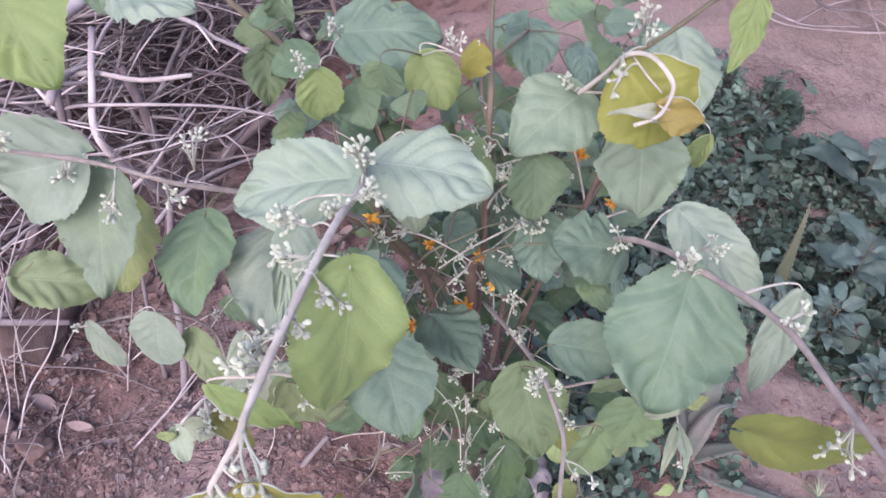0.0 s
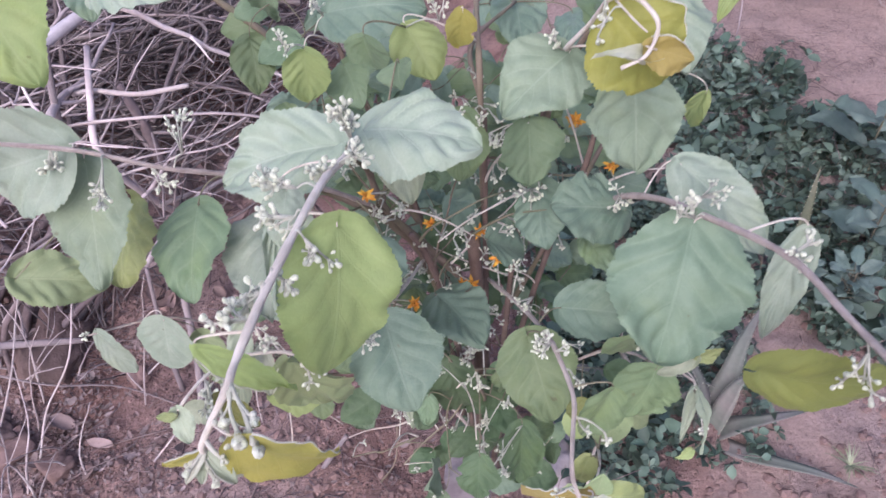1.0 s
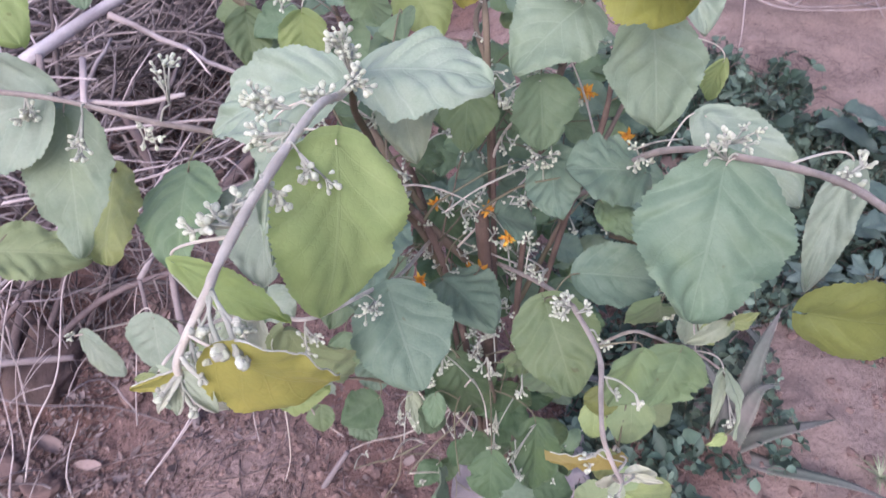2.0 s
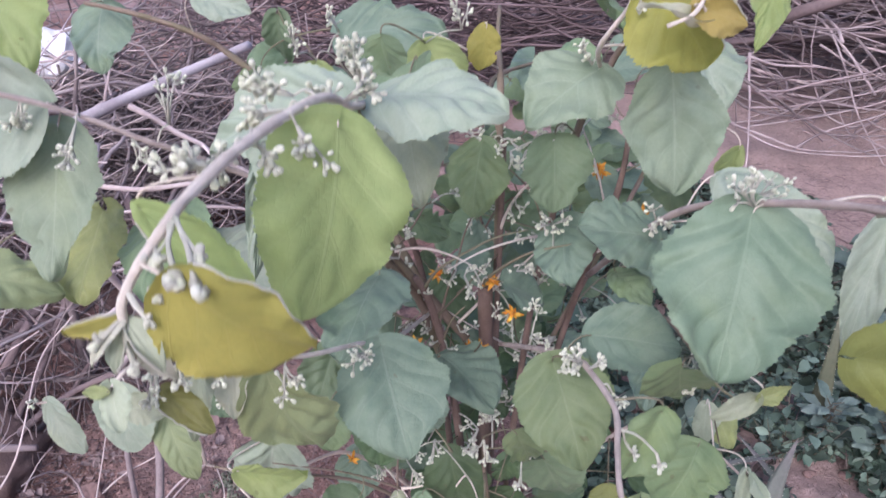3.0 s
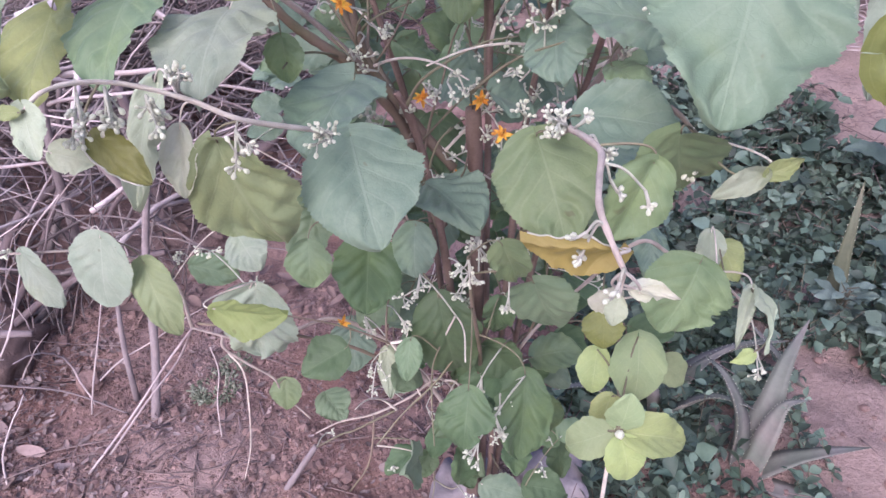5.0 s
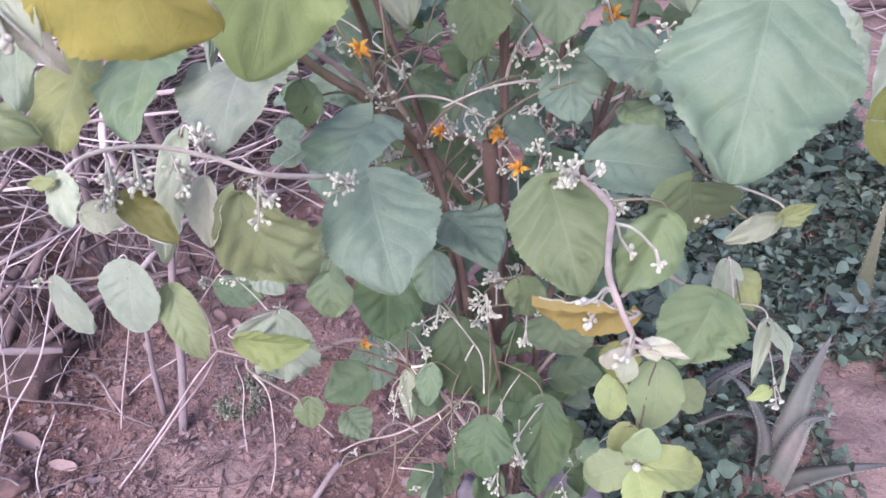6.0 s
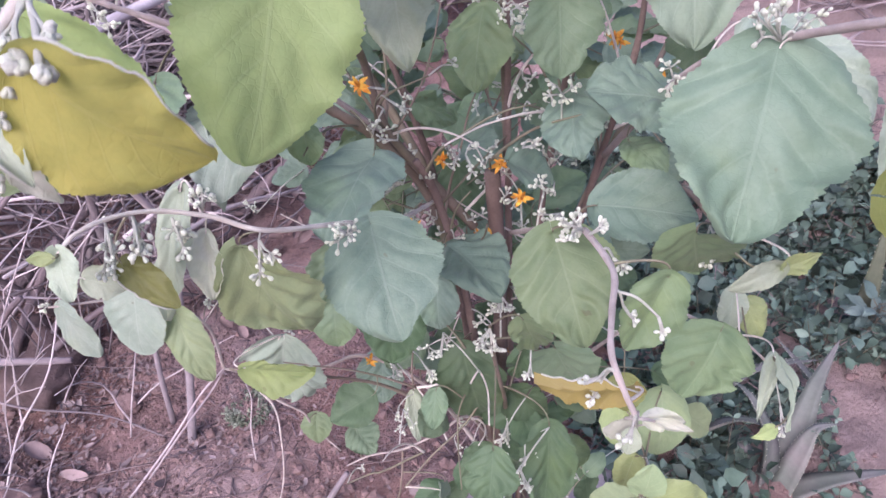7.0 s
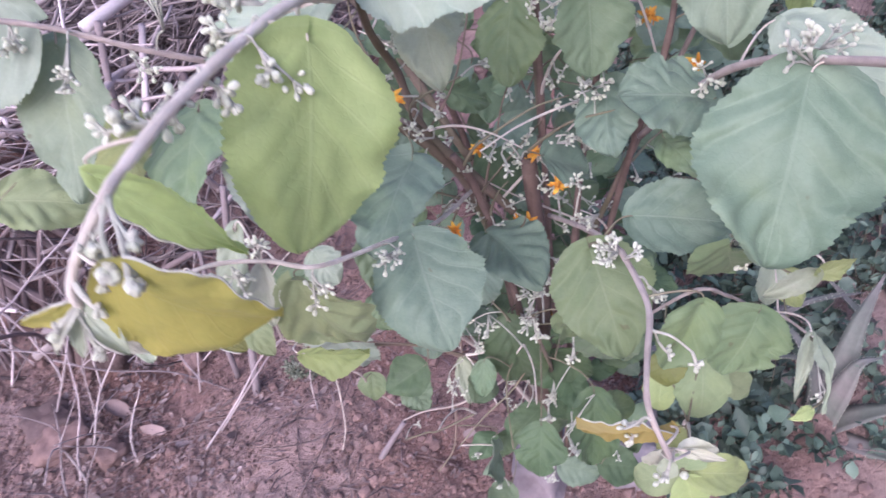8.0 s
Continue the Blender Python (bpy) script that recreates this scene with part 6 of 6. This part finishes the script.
def build_cover():
    rng = random.Random(41)
    verts, faces, sv, sf, dv, df = [], [], [], [], [], []
    made = 0
    while made < 3600:
        x, y = rng.uniform(0.15, 1.5), rng.uniform(0.6, 1.95)
        if not in_cover(x, y):
            continue
        made += 1
        if noise.noise((x * 11, y * 11, 6)) < -0.22:
            continue
        z = ground_height(x, y)
        tall = rng.uniform(0.015, 0.13) * (0.75 + 0.8 * noise.noise((x * 7, y * 7, 4)))
        lean = Vector((rng.gauss(0, 0.5), rng.gauss(0, 0.5), 1)).normalized()
        foot = Vector((x, y, z - 0.004))
        top = foot + lean * max(tall, 0.01)
        tube(sv, sf, [foot, foot.lerp(top, 0.5), top], 0.0012, 0.0008, 3)
        turn = rng.random() * 6.3
        grow = rng.choice((0.6, 0.8, 1.0, 1.0, 1.3)) * (1.25 if y < 1.15 else 1.3)
        for pair in range(3):
            c = foot.lerp(top, 1 - pair * 0.32)
            for k in range(2 if pair else 4):
                a = turn + pair * 1.57 + k * (math.pi if pair else math.pi / 2) + rng.gauss(0, 0.35)
                size = rng.choice((0.011, 0.015, 0.019, 0.024, 0.034)) * rng.uniform(0.8, 1.2) * grow * (1.0 if pair else 0.8)
                way = Vector((math.cos(a), math.sin(a), rng.uniform(-0.9, 0.9)))
                small_leaf(verts, faces, c, way, Vector((rng.gauss(0, 0.9), rng.gauss(0, 0.9), 1)), size, size * rng.uniform(0.4, 0.95))
        if rng.random() < 0.16:
            way = Vector((rng.gauss(0, 1), rng.gauss(0, 1), rng.uniform(0, 0.6))).normalized()
            tube(dv, df, [top, top + way * 0.02, top + way * rng.uniform(0.03, 0.07)], 0.0012, 0.0007, 4)
    ob = tagged(new("ground_cover", as_mesh("ground_cover", verts, faces, COVER)), "low dense dark blue-green creeping plants covering the soil", "ground cover", kind="stuff")
    tagged(part("stems", as_mesh("stems", sv, sf, COVER_STEM), ob), kind="stuff")
    tagged(part("dry_stalks", as_mesh("dry_stalks", dv, df, LITTER), ob), kind="stuff")


build_cover()


def weed(place, number, tall, size, seed, label):
    """A broad-leaved weed: a short stem with a few large leaves round it."""
    rng = random.Random(seed)
    ob = tagged(new("broad_leaved_weed"), label, "weed", group="broad-leaved weeds")
    ob.location = place
    verts, faces = [], []
    tube(verts, faces, smooth_line([(0, 0, -0.01), (0.005, 0, tall * 0.5), (0, -0.01, tall)], 4), 0.003, 0.0018, 6)
    part("stem", as_mesh("stem", verts, faces, COVER_STEM), ob)
    for k in range(number):
        a = k * 2.4 + rng.uniform(-0.3, 0.3)
        base = Vector((0, 0, tall * (0.35 + 0.65 * k / number)))
        way = Vector((math.cos(a), math.sin(a), rng.uniform(0.0, 0.5)))
        l = size * rng.uniform(0.75, 1.15)
        me = leaf_mesh("leaf", WEED, l, l * 0.62, seed + k, fold=0.15, bulge=0.08, teeth=0.02, rows=20, cols=6)
        one = part("leaf", me, ob, "", facing(base + way * 0.02, base + way * (0.02 + l), Vector((0.1, -0.2, 1))))
        v2, f2 = [], []
        tube(v2, f2, [base, base + way * 0.01, base + way * 0.022], 0.0014, 0.001, 5)
        stalk = part("petiole", as_mesh("petiole", v2, f2, COVER_STEM), one)
        stalk.matrix_parent_inverse = one.matrix_basis.inverted()


weed((0.82, 0.98, ground_height(0.82, 0.98)), 26, 0.16, 0.042, 51, "broad-leaved blue-green weed among the ground cover")
weed((0.73, 1.02, ground_height(0.73, 1.02)), 22, 0.12, 0.036, 87, "broad-leaved blue-green weed beside bare soil")
weed((0.93, 1.12, ground_height(0.93, 1.12)), 7, 0.2, 0.09, 61, "broad-leaved blue-green weed among the ground cover")
weed((1.02, 1.36, ground_height(1.02, 1.36)), 5, 0.2, 0.12, 71, "tall broad-leaved blue-green weed near the path")
weed((0.9, 0.86, ground_height(0.9, 0.86)), 24, 0.13, 0.044, 81, "broad-leaved blue-green weed beside bare soil")


# ---- spiny succulents ----
def aloe_leaf(verts, faces, points, width, thick):
    """A long tapering fleshy leaf, hollow on its upper side, with small teeth along both edges."""
    line = smooth_line(points, 8)
    first = len(verts)
    sides = []
    for i, c in enumerate(line):
        t = i / (len(line) - 1)
        ahead = (line[min(i + 1, len(line) - 1)] - line[max(i - 1, 0)]).normalized()
        side = ahead.cross(Vector((0, 0, 1)))
        side = side.normalized() if side.length > 0.01 else Vector((1, 0, 0))
        up = side.cross(ahead)
        w = width * (1 - t ** 1.6) * (0.8 + 0.2 * math.sin(math.pi * min(t * 2, 1))) + 0.0008
        h = thick * (1 - t) + 0.0008
        verts.extend((c - side * w / 2 + up * h * 0.5, c - side * w * 0.2, c + side * w * 0.2, c + side * w / 2 + up * h * 0.5, c + side * w * 0.25 - up * h, c - side * w * 0.25 - up * h))
        sides.append((side, up, w, h, ahead))
    for i in range(len(line) - 1):
        for k in range(6):
            a, b = first + i * 6 + k, first + i * 6 + (k + 1) % 6
            faces.append((a, a + 6, b + 6, b))
    teeth_v, teeth_f = [], []
    for i in range(1, len(line) - 2):
        side, up, w, h, ahead = sides[i]
        for s in (-1, 1):
            for q in (0.2,):
                c = line[i].lerp(line[i + 1], q) + side * s * w / 2 * 0.97 + up * h * 0.5
                n = len(teeth_v)
                teeth_v.extend((c - ahead * 0.0011 + up * 0.0006, c + ahead * 0.0011, c - up * 0.0008, c + side * s * 0.0016 + ahead * 0.001))
                teeth_f.extend(((n, n + 1, n + 3), (n + 1, n + 2, n + 3), (n + 2, n, n + 3), (n, n + 2, n + 1)))
    return teeth_v, teeth_f


def aloe(place, leaves, material, label):
    ob = tagged(new("aloe"), label, "aloe", group="aloes")
    ob.location = place
    for points, width, thick in leaves:
        verts, faces = [], []
        tv, tf = aloe_leaf(verts, faces, points, width, thick)
        one = part("leaf", as_mesh("leaf", verts, faces, material), ob)
        part("teeth", as_mesh("teeth", tv, tf, FELT, False), one, "row of small pale spines")


aloe((0.46, 0.74, 0.0), (
    (((0.014, 0.009, -0.008), (0.051, 0.042, 0.076), (0.088, 0.094, 0.151), (0.146, 0.161, 0.194)), 0.066, 0.016),
    (((0.015, -0.003, -0.007), (0.068, -0.013, 0.045), (0.13, -0.017, 0.071), (0.212, 0.003, 0.057)), 0.05, 0.012),
    (((0.025, -0.004, 0.008), (0.052, 0.017, 0.093), (0.071, 0.029, 0.128), (0.106, 0.035, 0.132)), 0.04, 0.01),
    (((0.009, 0.009, -0.008), (0.003, 0.021, 0.103), (-0.023, 0.051, 0.168), (-0.047, 0.093, 0.18)), 0.036, 0.01),
    (((0.004, 0.015, -0.016), (-0.02, 0.075, 0.041), (-0.057, 0.116, 0.052), (-0.128, 0.147, 0.05)), 0.036, 0.01),
    (((-0.085, 0.18, 0.006), (-0.016, 0.177, 0.086), (0.044, 0.172, 0.127), (0.135, 0.179, 0.131)), 0.036, 0.009),
    (((0.219, 0.164, -0.009), (0.155, 0.169, 0.06), (0.116, 0.194, 0.1), (0.078, 0.239, 0.135)), 0.034, 0.009),
    (((0, 0, 0.0), (0.08, -0.07, 0.03), (0.17, -0.12, 0.05), (0.25, -0.14, 0.02)), 0.04, 0.01),
), ALOE, "grey-green aloe with spiny narrow leaves in bare soil")
aloe((0.735, 1.06, ground_height(0.735, 1.06)), (
    (((0, 0, -0.01), (0.01, 0.02, 0.09), (0.025, 0.05, 0.19), (0.045, 0.09, 0.27)), 0.042, 0.013),
), SPIKE, "single upright green aloe leaf among ground cover")
aloe((0.36, 0.86, 0.0), (
    (((0, 0, 0.0), (0.03, -0.03, 0.07), (0.07, -0.06, 0.12), (0.12, -0.1, 0.13)), 0.03, 0.008),
    (((0, 0, 0.0), (-0.02, -0.02, 0.1), (-0.05, -0.04, 0.19), (-0.06, -0.06, 0.27)), 0.03, 0.008),
    (((0, 0, 0.0), (0.06, 0.03, 0.08), (0.12, 0.04, 0.13), (0.2, 0.05, 0.15)), 0.03, 0.008),
    (((0, 0, 0.0), (-0.07, 0.0, 0.06), (-0.13, -0.01, 0.1), (-0.19, -0.02, 0.1)), 0.03, 0.008),
), ALOE, "grey-green aloe with spiny narrow leaves behind the shrub")


# ---- lime-green young plant under the shrub ----
def young_plant():
    ob = tagged(new("young_plant"), "young plant with bright lime-green rounded leaves on a slim stem", "plant")
    ob.location = (0.165, 0.5, 0.0)
    home = Matrix.Translation(-ob.location)
    verts, faces = [], []
    line = smooth_line([(0.01, 0.0, -0.01), (0.012, -0.01, 0.25), (0.012, -0.02, 0.42), (0.0, -0.08, 0.49), (-0.022, -0.138, 0.526)], 6)
    tube(verts, faces, line, 0.0028, 0.0013, 6, 0.1)
    part("stem", as_mesh("stem", verts, faces, TWIG), ob)
    verts, faces = [], []
    lump(verts, faces, (-0.021, -0.144, 0.53), 0.0042, random.Random(7), 0.25, 1.0)
    part("bud", as_mesh("bud", verts, faces, BUD), ob, "small white bud in the whorl of leaves")
    wood = [p + ob.location for p in line]
    for k, (base, tip, normal, width) in enumerate((
        ((0.190, 0.490, 0.517), (0.186, 0.462, 0.455), (0.05, -0.83, 0.75), 0.056),
        ((0.152, 0.492, 0.500), (0.146, 0.470, 0.462), (-0.25, -0.83, 0.75), 0.034),
        ((0.218, 0.500, 0.475), (0.246, 0.496, 0.452), (0.25, -0.83, 0.75), 0.036),
        ((0.152, 0.420, 0.508), (0.140, 0.408, 0.472), (-0.15, -0.83, 0.75), 0.030),
        ((0.145, 0.361, 0.534), (0.151, 0.366, 0.566), (0.05, -0.72, 0.75), 0.031),
        ((0.150, 0.361, 0.527), (0.206, 0.372, 0.503), (0.2, -0.70, 0.85), 0.036),
        ((0.138, 0.361, 0.528), (0.104, 0.370, 0.502), (-0.2, -0.70, 0.85), 0.034),
        ((0.145, 0.356, 0.526), (0.152, 0.344, 0.488), (0.05, -0.60, 0.95), 0.036),
    )):
        base, tip = Vector(base), Vector(tip)
        m = home @ facing(base, tip, Vector(normal))
        me = leaf_mesh("leaf", LEAF["fresh" if k % 2 == 0 else "young"], (tip - base).length, width, 300 + k, fold=0.08 + 0.08 * (k % 3), bulge=0.1, teeth=0.004, wave=0.1, rows=30, cols=12, point=0.1)
        one = part("leaf", me, ob, "", m)
        near = min(wood, key=lambda p: (p - base).length_squared)
        if (near - base).length > 0.003:
            v2, f2 = [], []
            tube(v2, f2, smooth_line([base, base.lerp(near, 0.5) + (base - tip) * 0.2, near], 4), 0.0009, 0.0011, 5)
            stalk = part("petiole", as_mesh("petiole", v2, f2, PETIOLE), one)
            stalk.matrix_parent_inverse = m.inverted() @ home


young_plant()


# ---- grey tuft on the bare soil ----
def tuft(place, radius, blades, seed):
    rng = random.Random(seed)
    verts, faces = [], []
    for _ in range(blades):
        a, q = rng.random() * 6.3, radius * math.sqrt(rng.random())
        x, y = math.cos(a) * q, math.sin(a) * q
        foot = Vector((x, y, -0.005))
        way = Vector((math.cos(a) * 0.6 + rng.gauss(0, 0.3), math.sin(a) * 0.6 + rng.gauss(0, 0.3), 1.0)).normalized()
        l = rng.uniform(0.012, 0.034)
        curl = Vector((rng.gauss(0, 0.004), rng.gauss(0, 0.004), -0.003))
        tube(verts, faces, [foot, foot + way * l * 0.6, foot + way * l * 0.85 + curl * 0.3, foot + way * l + curl], 0.0012, 0.0022, 5, 0.3)
    ob = tagged(new("grey_tuft", as_mesh("grey_tuft", verts, faces, MOSS)), "small grey-green tuft growing on bare soil", "plant", kind="stuff")
    ob.location = place


tuft((-0.452, 0.95, 0.0), 0.032, 520, 91)
tuft((-0.43, 1.01, 0.0), 0.022, 160, 92)


# ---- small clump of grass on the path ----
def grass_clump(place, seed):
    rng = random.Random(seed)
    ob = tagged(new("grass_clump"), "small clump of stiff green grass on the bare path", "grass")
    ob.location = place
    for k in range(24):
        a = rng.random() * 6.3
        out = Vector((math.cos(a), math.sin(a), rng.uniform(0.35, 1.4))).normalized()
        side = Vector((-math.sin(a), math.cos(a), 0.0))
        l, w = rng.uniform(0.03, 0.07), rng.uniform(0.0012, 0.0024)
        verts, faces = [], []
        for i in range(6):
            v = i / 5
            c = out * (l * v) + Vector((0, 0, -0.25 * l * v * v))
            half = side * w * (1 - v) ** 0.7
            verts.extend((c - half + Vector((0, 0, 0.0006)), c, c + half + Vector((0, 0, 0.0006))))
        for i in range(5):
            for j in range(2):
                q = i * 3 + j
                faces.append((q, q + 1, q + 4, q + 3))
        part("blade", as_mesh("blade", verts, faces, GRASS), ob)


grass_clump((0.715, 0.645, ground_height(0.715, 0.645)), 95)
